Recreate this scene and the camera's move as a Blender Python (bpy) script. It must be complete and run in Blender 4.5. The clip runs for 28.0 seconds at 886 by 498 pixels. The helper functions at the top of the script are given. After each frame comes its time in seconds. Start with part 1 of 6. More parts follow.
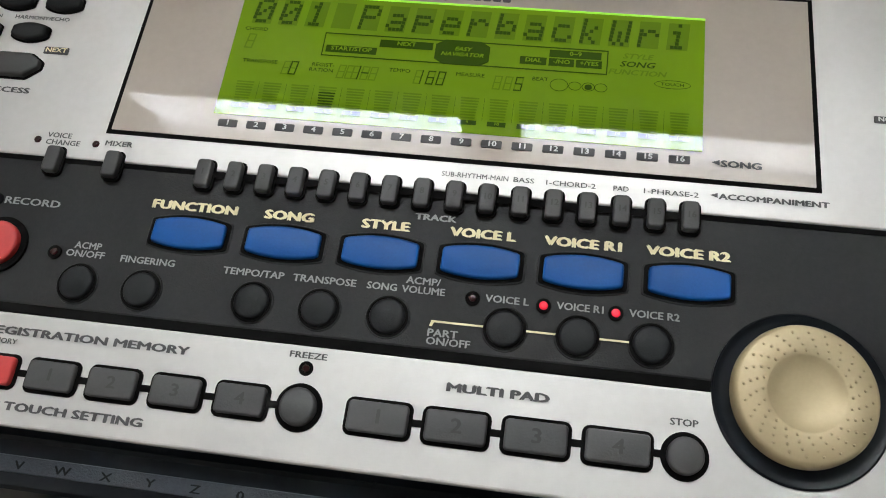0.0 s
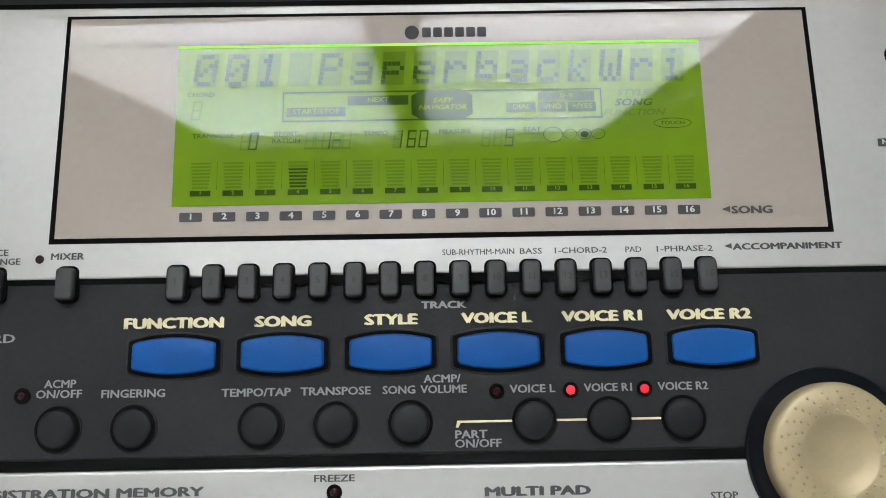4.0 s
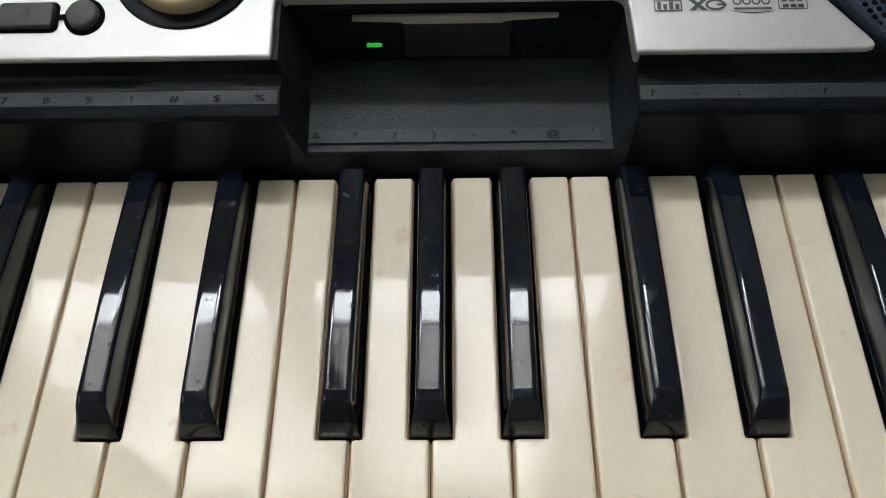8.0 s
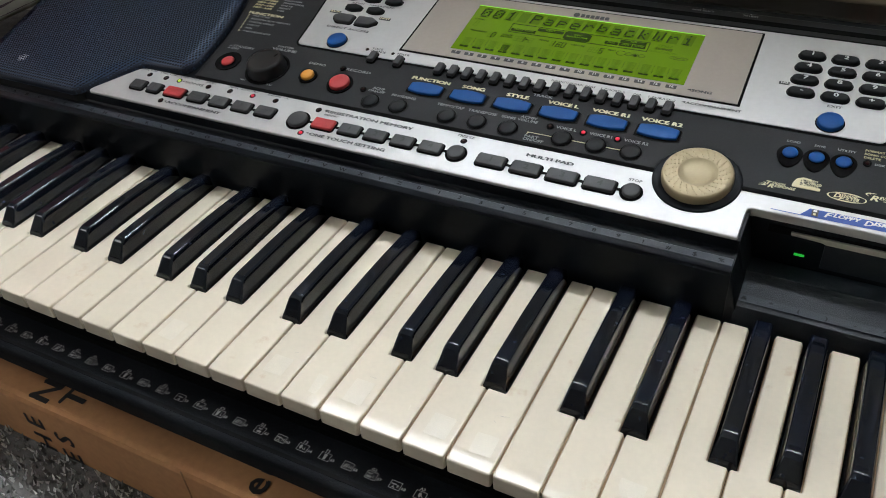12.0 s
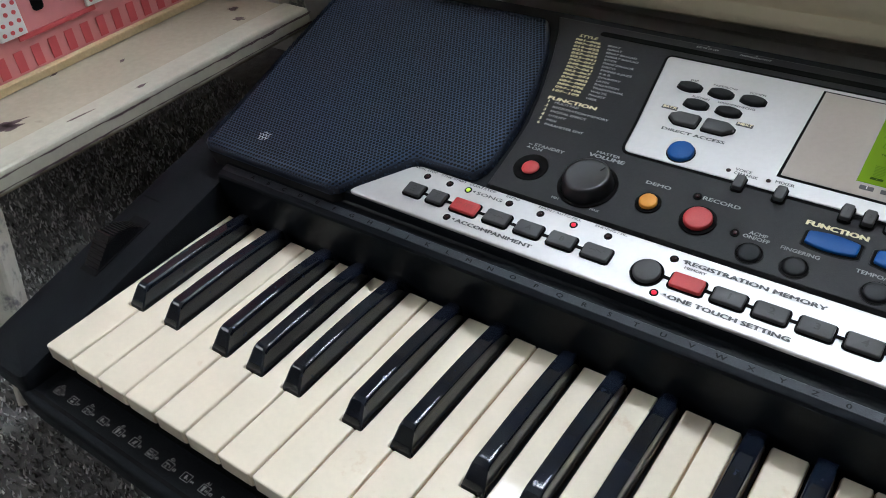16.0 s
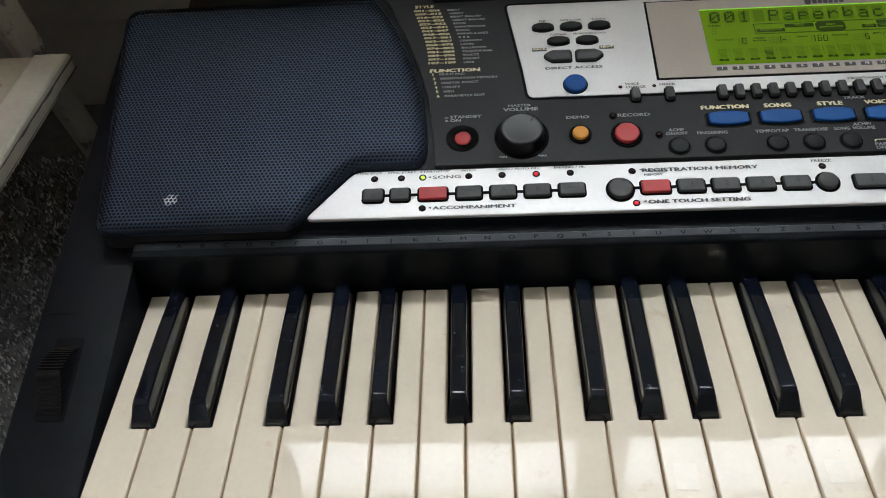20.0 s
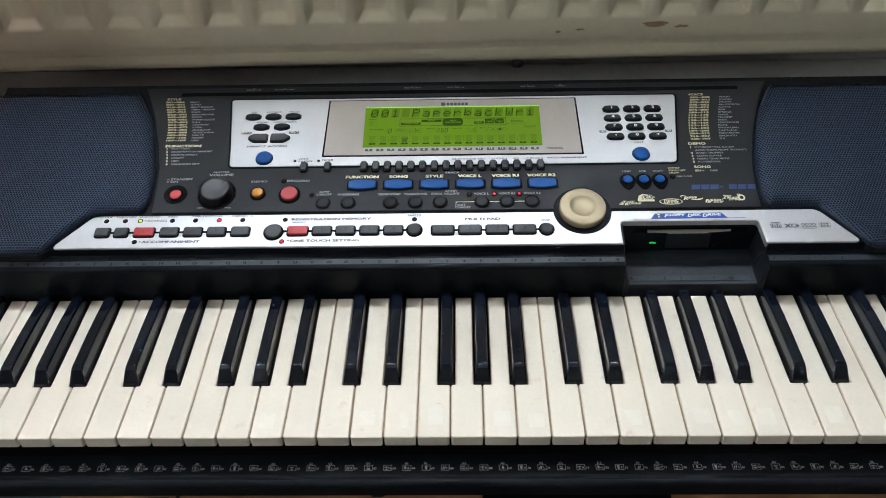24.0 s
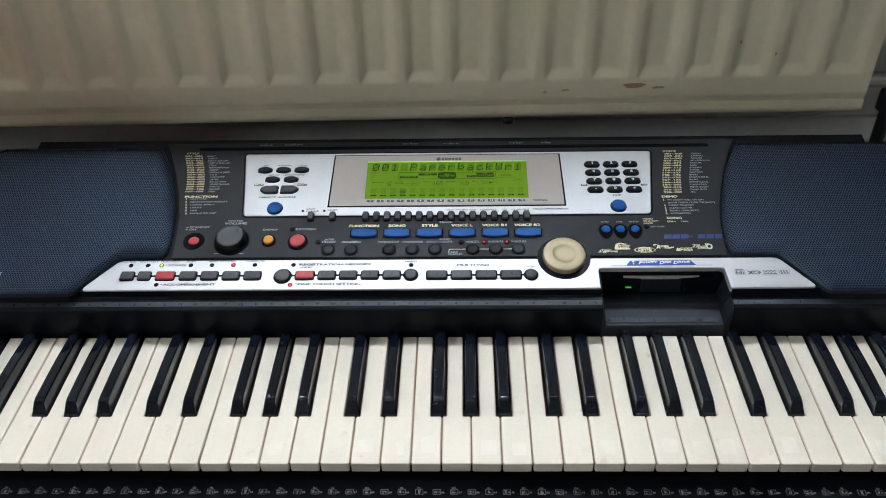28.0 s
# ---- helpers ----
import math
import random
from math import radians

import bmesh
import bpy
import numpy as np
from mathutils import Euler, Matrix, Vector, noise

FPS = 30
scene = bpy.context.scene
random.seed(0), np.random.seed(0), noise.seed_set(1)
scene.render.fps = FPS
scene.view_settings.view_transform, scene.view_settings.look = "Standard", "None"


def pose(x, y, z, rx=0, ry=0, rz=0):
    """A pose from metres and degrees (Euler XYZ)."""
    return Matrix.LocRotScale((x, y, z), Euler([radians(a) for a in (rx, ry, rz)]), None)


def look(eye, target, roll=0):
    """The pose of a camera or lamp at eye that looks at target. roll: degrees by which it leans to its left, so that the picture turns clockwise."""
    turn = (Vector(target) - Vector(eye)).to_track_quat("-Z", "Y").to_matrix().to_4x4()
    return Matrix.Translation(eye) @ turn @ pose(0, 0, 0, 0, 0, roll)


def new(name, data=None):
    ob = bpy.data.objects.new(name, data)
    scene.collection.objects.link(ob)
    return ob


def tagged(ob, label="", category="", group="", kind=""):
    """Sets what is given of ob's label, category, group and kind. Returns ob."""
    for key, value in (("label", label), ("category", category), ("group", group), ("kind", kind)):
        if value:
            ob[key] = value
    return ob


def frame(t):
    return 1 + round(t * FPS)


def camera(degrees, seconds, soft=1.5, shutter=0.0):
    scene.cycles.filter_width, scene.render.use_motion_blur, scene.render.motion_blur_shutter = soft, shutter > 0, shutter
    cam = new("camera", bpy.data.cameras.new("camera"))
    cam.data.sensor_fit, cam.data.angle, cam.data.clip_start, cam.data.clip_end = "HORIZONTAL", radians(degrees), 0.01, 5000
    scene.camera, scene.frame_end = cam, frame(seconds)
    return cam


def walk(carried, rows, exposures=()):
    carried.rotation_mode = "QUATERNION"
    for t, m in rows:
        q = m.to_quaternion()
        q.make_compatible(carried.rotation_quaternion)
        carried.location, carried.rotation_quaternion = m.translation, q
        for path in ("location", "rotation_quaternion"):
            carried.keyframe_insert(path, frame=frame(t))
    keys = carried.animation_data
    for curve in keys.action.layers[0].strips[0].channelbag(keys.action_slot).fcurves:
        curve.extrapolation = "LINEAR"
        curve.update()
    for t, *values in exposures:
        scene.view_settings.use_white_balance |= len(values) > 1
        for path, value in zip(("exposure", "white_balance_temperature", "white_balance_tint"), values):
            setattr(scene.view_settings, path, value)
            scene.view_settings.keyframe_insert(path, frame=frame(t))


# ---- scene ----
cam = camera(56.41, 28.0, soft=1.0)
ROWS = [
    (0.0, 0.0353, 0.0842, 0.3574, 34.60, 2.64, 8.51),
    (0.5, 0.0275, 0.0997, 0.3610, 34.87, 2.81, 8.59),
    (1.0, 0.0222, 0.1176, 0.3571, 30.81, 2.03, 5.69),
    (1.5, 0.0075, 0.1440, 0.3418, 24.95, 2.14, 1.81),
    (2.0, 0.0001, 0.1609, 0.3452, 22.34, 1.36, -0.23),
    (2.5, -0.0008, 0.1626, 0.3544, 22.45, 1.47, -1.00),
    (4.5, -0.0015, 0.1401, 0.3792, 25.26, -0.48, -1.04),
    (5.0, 0.0128, 0.0954, 0.3613, 29.53, 0.13, -0.78),
    (5.5, 0.0505, 0.0671, 0.3382, 31.17, 0.75, -0.47),
    (6.0, 0.0987, 0.0550, 0.3245, 29.61, 1.63, 0.13),
    (6.5, 0.1313, 0.0485, 0.3149, 28.63, 0.70, -0.35),
    (7.0, 0.1557, 0.0390, 0.3097, 29.52, 0.56, -0.46),
    (7.5, 0.1691, 0.0175, 0.3131, 29.18, 0.52, -0.50),
    (8.0, 0.1955, -0.0247, 0.3269, 30.32, 1.05, -0.03),
    (8.5, 0.2108, -0.0620, 0.3455, 31.54, 1.46, -0.37),
    (9.0, 0.2170, -0.1024, 0.3616, 33.65, 1.72, -1.04),
    (9.5, 0.2209, -0.1345, 0.3692, 37.72, 2.46, -1.00),
    (10.0, 0.2232, -0.1626, 0.3819, 41.94, 4.54, 1.38),
    (10.5, 0.2216, -0.1902, 0.3912, 44.59, 5.85, 4.87),
    (11.0, 0.2125, -0.2075, 0.4030, 47.19, 6.16, 11.91),
    (11.5, 0.1885, -0.2051, 0.4049, 49.37, 4.99, 20.11),
    (12.0, 0.1733, -0.1997, 0.4040, 51.43, 3.86, 27.28),
    (12.5, 0.1568, -0.1853, 0.4042, 52.38, 3.18, 28.99),
    (14.5, 0.0679, -0.1461, 0.4098, 52.36, 2.88, 34.29),
    (15.0, 0.0388, -0.1356, 0.4086, 52.01, 3.79, 35.25),
    (15.5, 0.0142, -0.1361, 0.4069, 52.28, 3.87, 35.84),
    (16.0, -0.0314, -0.1218, 0.4035, 51.48, 4.59, 35.49),
    (16.5, -0.0729, -0.1169, 0.4017, 51.13, 4.76, 35.57),
    (17.0, -0.1204, -0.1063, 0.3985, 49.91, 5.53, 34.98),
    (17.5, -0.1695, -0.0954, 0.3960, 46.52, 5.44, 27.84),
    (18.0, -0.1917, -0.0915, 0.3951, 42.38, 6.25, 18.04),
    (18.5, -0.2125, -0.1012, 0.4044, 42.15, 5.39, 9.77),
    (19.0, -0.2315, -0.1214, 0.4179, 42.87, 3.83, 3.93),
    (19.5, -0.2402, -0.1505, 0.4337, 43.60, 3.09, 1.92),
    (20.0, -0.2229, -0.1872, 0.4509, 45.27, 3.21, 0.95),
    (20.5, -0.2089, -0.2074, 0.4669, 45.64, 2.81, 0.67),
    (21.0, -0.1848, -0.2347, 0.4818, 46.81, 2.83, 0.83),
    (21.5, -0.1460, -0.2582, 0.4953, 47.21, 2.62, 1.02),
    (22.0, -0.1006, -0.2803, 0.5115, 47.28, 2.75, 1.12),
    (22.5, -0.0612, -0.2997, 0.5197, 48.22, 2.64, 1.49),
    (24.5, 0.0168, -0.3647, 0.5840, 49.45, 0.99, 0.47),
    (25.0, 0.0186, -0.3795, 0.5982, 49.69, 1.08, 1.02),
    (25.5, 0.0171, -0.3885, 0.6080, 50.10, 0.98, 1.17),
    (26.0, 0.0164, -0.3918, 0.6148, 50.36, 0.93, 1.19),
    (26.5, 0.0177, -0.3920, 0.6170, 50.65, 1.20, 1.14),
    (27.0, 0.0199, -0.3950, 0.6200, 50.73, 1.37, 0.74),
    (27.5, 0.0190, -0.3968, 0.6138, 51.57, 1.25, 0.74),
    (28.0, 0.0184, -0.3960, 0.6141, 51.92, 1.18, 0.96),
]
EXPOSURES = [(0.0, -0.40, 6450, 10), (2.0, -0.22, 6550, 10), (4.5, -0.30, 6150, 10), (6.0, -0.30, 5900, 10), (7.0, -0.42, 6000, 10), (8.0, -0.72, 6350, 10),
             (9.0, -0.90, 6450, 10), (10.0, -0.90, 6350, 10), (11.0, -0.66, 6150, 10), (12.0, -0.58, 6100, 10), (15.0, -0.55, 5900, 10), (17.0, -0.32, 5800, 10), (18.0, -0.65, 5950, 10), (19.0, -0.80, 6150, 10),
             (20.0, -0.83, 6250, 10), (21.0, -0.74, 6100, 10), (22.0, -0.45, 5950, 10), (25.0, -0.30, 5750, 10), (28.0, -0.30, 5700, 10)]
walk(cam, [(t, pose(x, y, z, rx, ry, rz)) for t, x, y, z, rx, ry, rz in ROWS], EXPOSURES)

# ---- light ----
K = 0.0935          # height of the white key tops over the carpet
world = bpy.data.worlds.new("world")
scene.world = world
world.use_nodes = True
wn = world.node_tree.nodes
sky = wn.new("ShaderNodeTexSky")
sky.sky_type, sky.sun_disc = "NISHITA", False
sky.sun_elevation, sky.sun_rotation = radians(35), radians(200)
sky.air_density, sky.dust_density = 1.2, 3.0
wn["Background"].inputs["Strength"].default_value = 0.12
world.node_tree.links.new(sky.outputs[0], wn["Background"].inputs["Color"])


def area(name, m, sx, sy, power, colour):
    lamp = bpy.data.lights.new(name, "AREA")
    lamp.shape, lamp.size, lamp.size_y, lamp.energy, lamp.color = "RECTANGLE", sx, sy, power, colour
    ob = new(name, lamp)
    ob.matrix_world = m
    return ob


WX0, WX1, SILL, HEAD = -0.60, 0.46, 0.833, 2.05
sky_light = area("window_daylight", look((-0.07, 0.66, 1.44), (-0.07, -1.0, 1.44)), 1.10, 1.22, 195, (0.95, 0.98, 1.0))
# added fill from the side for the radiator front; no known source there
side_light = area("side_window_daylight", look((-2.34, -1.45, 1.75), (0.0, -0.3, 0.3)), 1.1, 0.9, 17, (1.0, 0.97, 0.92))


# ---- materials ----
def mat(name, colour, rough=0.5, metal=0.0, var=0.0, scale=40.0, bump=0.0, bump_scale=400.0, spec=0.5, coat=0.0,
        coat_rough=0.05, emit=None, power=0.0, shift=False, stain=None, stain_scale=8.0, stain_at=0.6, rough_var=0.0):
    m = bpy.data.materials.new(name)
    m.use_nodes = True
    nt, n = m.node_tree, m.node_tree.nodes
    b = n["Principled BSDF"]
    b.inputs["Roughness"].default_value, b.inputs["Metallic"].default_value = rough, metal
    b.inputs["Specular IOR Level"].default_value = spec
    b.inputs["Coat Weight"].default_value, b.inputs["Coat Roughness"].default_value = coat, coat_rough
    b.inputs["Base Color"].default_value = (*colour, 1)
    co = n.new("ShaderNodeTexCoord")
    where = co.outputs["Object"]
    if shift:
        info, mul, mov = n.new("ShaderNodeObjectInfo"), n.new("ShaderNodeMath"), n.new("ShaderNodeVectorMath")
        mul.operation, mul.inputs[1].default_value = "MULTIPLY", 7.0
        nt.links.new(info.outputs["Random"], mul.inputs[0])
        nt.links.new(where, mov.inputs[0])
        nt.links.new(mul.outputs[0], mov.inputs[1])
        where = mov.outputs[0]
    if var > 0:
        t1, t2 = n.new("ShaderNodeTexNoise"), n.new("ShaderNodeTexNoise")
        t1.inputs["Scale"].default_value, t1.inputs["Detail"].default_value = scale, 6
        t2.inputs["Scale"].default_value, t2.inputs["Detail"].default_value = scale * 14, 3
        nt.links.new(where, t1.inputs["Vector"])
        nt.links.new(where, t2.inputs["Vector"])
        add = n.new("ShaderNodeMath")
        add.operation = "ADD"
        nt.links.new(t1.outputs["Fac"], add.inputs[0])
        nt.links.new(t2.outputs["Fac"], add.inputs[1])
        rng = n.new("ShaderNodeMapRange")
        for i, v in ((1, 0.6), (2, 1.4), (3, 1 - var), (4, 1 + var)):
            rng.inputs[i].default_value = v
        nt.links.new(add.outputs[0], rng.inputs[0])
        mix = n.new("ShaderNodeVectorMath")
        mix.operation = "SCALE"
        mix.inputs[0].default_value = colour
        nt.links.new(rng.outputs[0], mix.inputs["Scale"])
        last = mix.outputs[0]
        if stain:
            t3, ramp, blend = n.new("ShaderNodeTexNoise"), n.new("ShaderNodeMapRange"), n.new("ShaderNodeMix")
            t3.inputs["Scale"].default_value, t3.inputs["Detail"].default_value, t3.inputs["Roughness"].default_value = stain_scale, 8, 0.65
            nt.links.new(where, t3.inputs["Vector"])
            ramp.inputs[1].default_value, ramp.inputs[2].default_value = stain_at, stain_at + 0.08
            nt.links.new(t3.outputs["Fac"], ramp.inputs[0])
            blend.data_type = "RGBA"
            nt.links.new(ramp.outputs[0], blend.inputs[0])
            nt.links.new(last, blend.inputs[6])
            blend.inputs[7].default_value = (*stain, 1)
            last = blend.outputs[2]
        nt.links.new(last, b.inputs["Base Color"])
        if rough_var > 0:
            rr_ = n.new("ShaderNodeMapRange")
            for i, v in ((1, 0.3), (2, 0.7), (3, max(0.02, rough - rough_var)), (4, rough + rough_var)):
                rr_.inputs[i].default_value = v
            nt.links.new(t1.outputs["Fac"], rr_.inputs[0])
            nt.links.new(rr_.outputs[0], b.inputs["Roughness"])
    if bump > 0:
        t4, bp = n.new("ShaderNodeTexNoise"), n.new("ShaderNodeBump")
        t4.inputs["Scale"].default_value, t4.inputs["Detail"].default_value = bump_scale, 4
        nt.links.new(where, t4.inputs["Vector"])
        bp.inputs["Strength"].default_value, bp.inputs["Distance"].default_value = bump, 0.0006
        nt.links.new(t4.outputs["Fac"], bp.inputs["Height"])
        nt.links.new(bp.outputs[0], b.inputs["Normal"])
    if emit:
        b.inputs["Emission Color"].default_value, b.inputs["Emission Strength"].default_value = (*emit, 1), power
    return m


M_CASE = mat("black_case_plastic", (0.0065, 0.0076, 0.0098), 0.58, var=0.25, scale=30, bump=0.4, bump_scale=900, rough_var=0.06, spec=0.12)
M_FALL = mat("black_smooth_plastic", (0.006, 0.0078, 0.0105), 0.36, var=0.2, scale=20, bump=0.03, bump_scale=300, spec=0.14)
M_ENGRAVE = mat("engraved_figure", (0.0045, 0.005, 0.006), 0.6, spec=0.15)
M_STRIP = mat("textured_ledge_plastic", (0.020, 0.0255, 0.033), 0.5, var=0.3, scale=60, bump=0.35, bump_scale=1700, spec=0.4)
M_TRAY = mat("textured_tray_plastic", (0.0125, 0.0165, 0.0215), 0.5, var=0.35, scale=60, bump=0.5, bump_scale=1500, spec=0.4)
M_PANEL = mat("charcoal_panel", (0.0245, 0.0248, 0.0260), 0.50, var=0.14, scale=45, bump=0.2, bump_scale=1500, rough_var=0.08, spec=0.17, stain=(0.034, 0.037, 0.039), stain_scale=30, stain_at=0.64)
M_SILVER = mat("silver_paint", (0.59, 0.582, 0.575), 0.40, metal=0.5, var=0.04, scale=25, bump=0.05, bump_scale=1800)
M_BEZEL = mat("bronze_display_window", (0.45, 0.395, 0.345), 0.35, var=0.04, scale=30, spec=0.2, coat=1.0, coat_rough=0.03)
M_GROOVE = mat("black_groove", (0.005, 0.005, 0.005), 0.8, spec=0.08)
M_IVORY = mat("aged_ivory_plastic", (0.785, 0.695, 0.55), 0.5, var=0.04, scale=26, spec=0.2, coat=1.0, coat_rough=0.03, shift=True, bump=0.03, bump_scale=60, stain=(0.70, 0.57, 0.42), stain_scale=45, stain_at=0.63)
M_IVORY.node_tree.nodes["Principled BSDF"].inputs["Coat IOR"].default_value = 1.57
M_GAP_BROWN = mat("brown_gap_ivory", (0.40, 0.27, 0.15), 0.8, var=0.2, scale=60, shift=True)
M_RESIDUE = mat("sticker_residue", (0.80, 0.72, 0.585), 0.45, var=0.06, scale=120, spec=0.3, coat=0.9, coat_rough=0.10, shift=True)
M_SCRATCH = mat("grey_scuff", (0.45, 0.40, 0.33), 0.6, var=0.2, scale=200)
M_RUST = mat("rust_scuff", (0.42, 0.27, 0.14), 0.7, var=0.25, scale=90)
M_BLACKKEY = mat("gloss_black_plastic", (0.006, 0.0085, 0.015), 0.05, var=0.4, scale=60, rough_var=0.02, shift=True, bump=0.006, bump_scale=90, stain=(0.030, 0.038, 0.055), stain_scale=170, stain_at=0.62)
M_BLUE = mat("blue_rubber", (0.004, 0.074, 0.285), 0.42, var=0.08, scale=80, bump=0.1, bump_scale=1500, spec=0.2)
M_GREY = mat("grey_rubber", (0.050, 0.0508, 0.052), 0.55, var=0.08, scale=80, bump=0.12, bump_scale=1500)
M_DARKBTN = mat("dark_button_rubber", (0.012, 0.0135, 0.015), 0.5, var=0.12, scale=90, bump=0.15, bump_scale=1500, spec=0.22)
M_MOULD = mat("moulded_figure", (0.033, 0.033, 0.033), 0.55, var=0.08, scale=80)
M_RED = mat("red_rubber", (0.44, 0.030, 0.030), 0.5, var=0.08, scale=80, bump=0.1, bump_scale=1500)
M_AMBER = mat("amber_rubber", (0.60, 0.25, 0.018), 0.5, var=0.06, scale=80)
M_GOLD = mat("gold_dial_plastic", (0.44, 0.36, 0.215), 0.45, metal=0.28, var=0.05, scale=60, bump=0.05, bump_scale=900)
M_WHEEL = mat("satin_black_wheel", (0.006, 0.0065, 0.008), 0.16, var=0.2, scale=60, spec=0.6)
M_KNOB = mat("black_knob_plastic", (0.010, 0.0105, 0.012), 0.28, var=0.1, scale=60, spec=0.5)
M_INK_NAVY = mat("navy_print", (0.012, 0.035, 0.17), 0.5)
M_LED_OFF = mat("dark_lens", (0.03, 0.006, 0.007), 0.25)
M_LED_RED = mat("lit_red_lens", (0.6, 0.02, 0.03), 0.3, emit=(1.0, 0.012, 0.06), power=0.65)
M_LED_GREEN = mat("lit_green_lens", (0.1, 0.6, 0.1), 0.3, emit=(0.06, 1.0, 0.09), power=0.5)
M_LED_LIME = mat("lit_lime_lens", (0.4, 0.6, 0.05), 0.3, emit=(0.6, 1.0, 0.06), power=0.8)
M_LCD = mat("lcd_backlight", (0.11, 0.18, 0.008), 0.3, var=0.03, scale=20, spec=0.0, coat=1.0, coat_rough=0.02, emit=(0.16, 0.33, 0.0012), power=0.38)
M_SEG = mat("lcd_segment", (0.025, 0.05, 0.004), 0.4, spec=0.0, coat=1.0, coat_rough=0.02, emit=(0.03, 0.085, 0.001), power=0.42)
M_GHOST = mat("lcd_faint_segment", (0.083, 0.142, 0.006), 0.4, spec=0.0, coat=1.0, coat_rough=0.02, emit=(0.097, 0.220, 0.001), power=0.38)
for m_ in (M_LCD, M_SEG, M_GHOST, M_BEZEL):
    # the glossy front film lies a little flatter than the panel
    film = m_.node_tree.nodes.new("ShaderNodeCombineXYZ")
    film.inputs[0].default_value, film.inputs[1].default_value, film.inputs[2].default_value = 0.0, -math.sin(math.atan(0.2195) - 0.005), math.cos(math.atan(0.2195) - 0.005)
    m_.node_tree.links.new(film.outputs[0], m_.node_tree.nodes["Principled BSDF"].inputs["Coat Normal"])
    m_.node_tree.nodes["Principled BSDF"].inputs["Coat IOR"].default_value = 1.5 if m_ == M_BEZEL else 1.62      # clear acrylic over the glass
M_INK_CREAM = mat("cream_print", (0.80, 0.72, 0.46), 0.6)
M_INK_GREY = mat("grey_print", (0.30, 0.30, 0.305), 0.6)
M_INK_MID = mat("mid_grey_print", (0.075, 0.075, 0.078), 0.6)
M_REDMARK = mat("moulded_red_figure", (0.33, 0.035, 0.03), 0.5)
M_INK_DIM = mat("worn_grey_print", (0.44, 0.43, 0.41), 0.6, var=0.3, scale=300)
M_INK_DARK = mat("dark_print", (0.075, 0.075, 0.078), 0.6)
M_INK_WHITE = mat("white_print", (0.7, 0.7, 0.7), 0.6)
M_INK_BLUE = mat("blue_print", (0.02, 0.075, 0.36), 0.5)
M_INK_GOLD = mat("gold_print", (0.62, 0.54, 0.30), 0.6)
M_GRILLE = mat("navy_steel_mesh", (0.037, 0.059, 0.104), 0.38, metal=0.35, var=0.1, scale=40)
# bright steel colour for the painted glint on the bass grille
M_GLINT = mat("glint_bright_steel", (0.62, 0.63, 0.65), 0.3, metal=0.5, var=0.2, scale=200)
M_GRILLE_EDGE = mat("navy_steel_edge", (0.018, 0.026, 0.045), 0.4, metal=0.3, var=0.1, scale=40)
M_CLOTH = mat("black_cloth", (0.003, 0.003, 0.004), 0.9)
M_STEEL = mat("disk_shutter_metal", (0.55, 0.52, 0.47), 0.35, metal=0.8, var=0.1, scale=40)
M_CARD = mat("brown_cardboard", (0.46, 0.225, 0.095), 0.85, var=0.14, scale=14, bump=0.2, bump_scale=200)
M_CREASE = mat("cardboard_crease", (0.26, 0.135, 0.06), 0.9, var=0.2, scale=40)
M_INK_BLACK = mat("black_print", (0.012, 0.011, 0.011), 0.7, var=0.3, scale=120)
M_CARPET = mat("grey_carpet", (0.155, 0.15, 0.142), 0.95, var=0.5, scale=90, bump=1.0, bump_scale=500)
M_TUFT = mat("carpet_pile", (0.150, 0.145, 0.139), 0.95)
M_RAD = mat("cream_radiator_enamel", (0.80, 0.715, 0.50), 0.42, var=0.05, scale=9, bump=0.08, bump_scale=150)
M_WALL = mat("matt_wall_paint", (0.60, 0.57, 0.52), 0.9, var=0.05, scale=5, bump=0.15, bump_scale=120)
M_CEIL = mat("white_ceiling_paint", (0.85, 0.85, 0.83), 0.9, var=0.03, scale=5)
M_SKIRT = mat("aged_gloss_paint", (0.44, 0.425, 0.385), 0.4, var=0.1, scale=9)
M_SHELF = mat("distressed_white_paint", (0.44, 0.395, 0.295), 0.6, var=0.10, scale=14, bump=0.25, bump_scale=60, stain=(0.30, 0.25, 0.20), stain_scale=30, stain_at=0.64)
M_RAIL = mat("chipped_white_paint", (0.49, 0.465, 0.38), 0.55, var=0.10, scale=14, bump=0.25, bump_scale=60, stain=(0.46, 0.40, 0.30), stain_scale=34, stain_at=0.64)
M_LEG = mat("worn_leg_paint", (0.46, 0.43, 0.36), 0.6, var=0.10, scale=14, bump=0.25, bump_scale=60, stain=(0.13, 0.12, 0.125), stain_scale=38, stain_at=0.55)
M_SCUFF = mat("bare_dark_wood", (0.13, 0.085, 0.09), 0.7, var=0.3, scale=120)
M_PINK = mat("pink_print", (0.62, 0.23, 0.235), 0.6, var=0.05, scale=8)
M_STRIPE = mat("red_print", (0.55, 0.08, 0.09), 0.6, var=0.05, scale=8)
M_TAN = mat("pale_wood_edge", (0.55, 0.42, 0.24), 0.6, var=0.15, scale=30)
M_UPVC = mat("white_window_plastic", (0.8, 0.8, 0.8), 0.3, var=0.03, scale=6)
M_RUBBER = mat("black_rubber", (0.01, 0.01, 0.01), 0.5, var=0.2, scale=90)
M_GLASS = bpy.data.materials.new("window_glass")
M_GLASS.use_nodes = True
g = M_GLASS.node_tree.nodes["Principled BSDF"]
g.inputs["Transmission Weight"].default_value, g.inputs["Roughness"].default_value, g.inputs["IOR"].default_value = 1.0, 0.0, 1.45


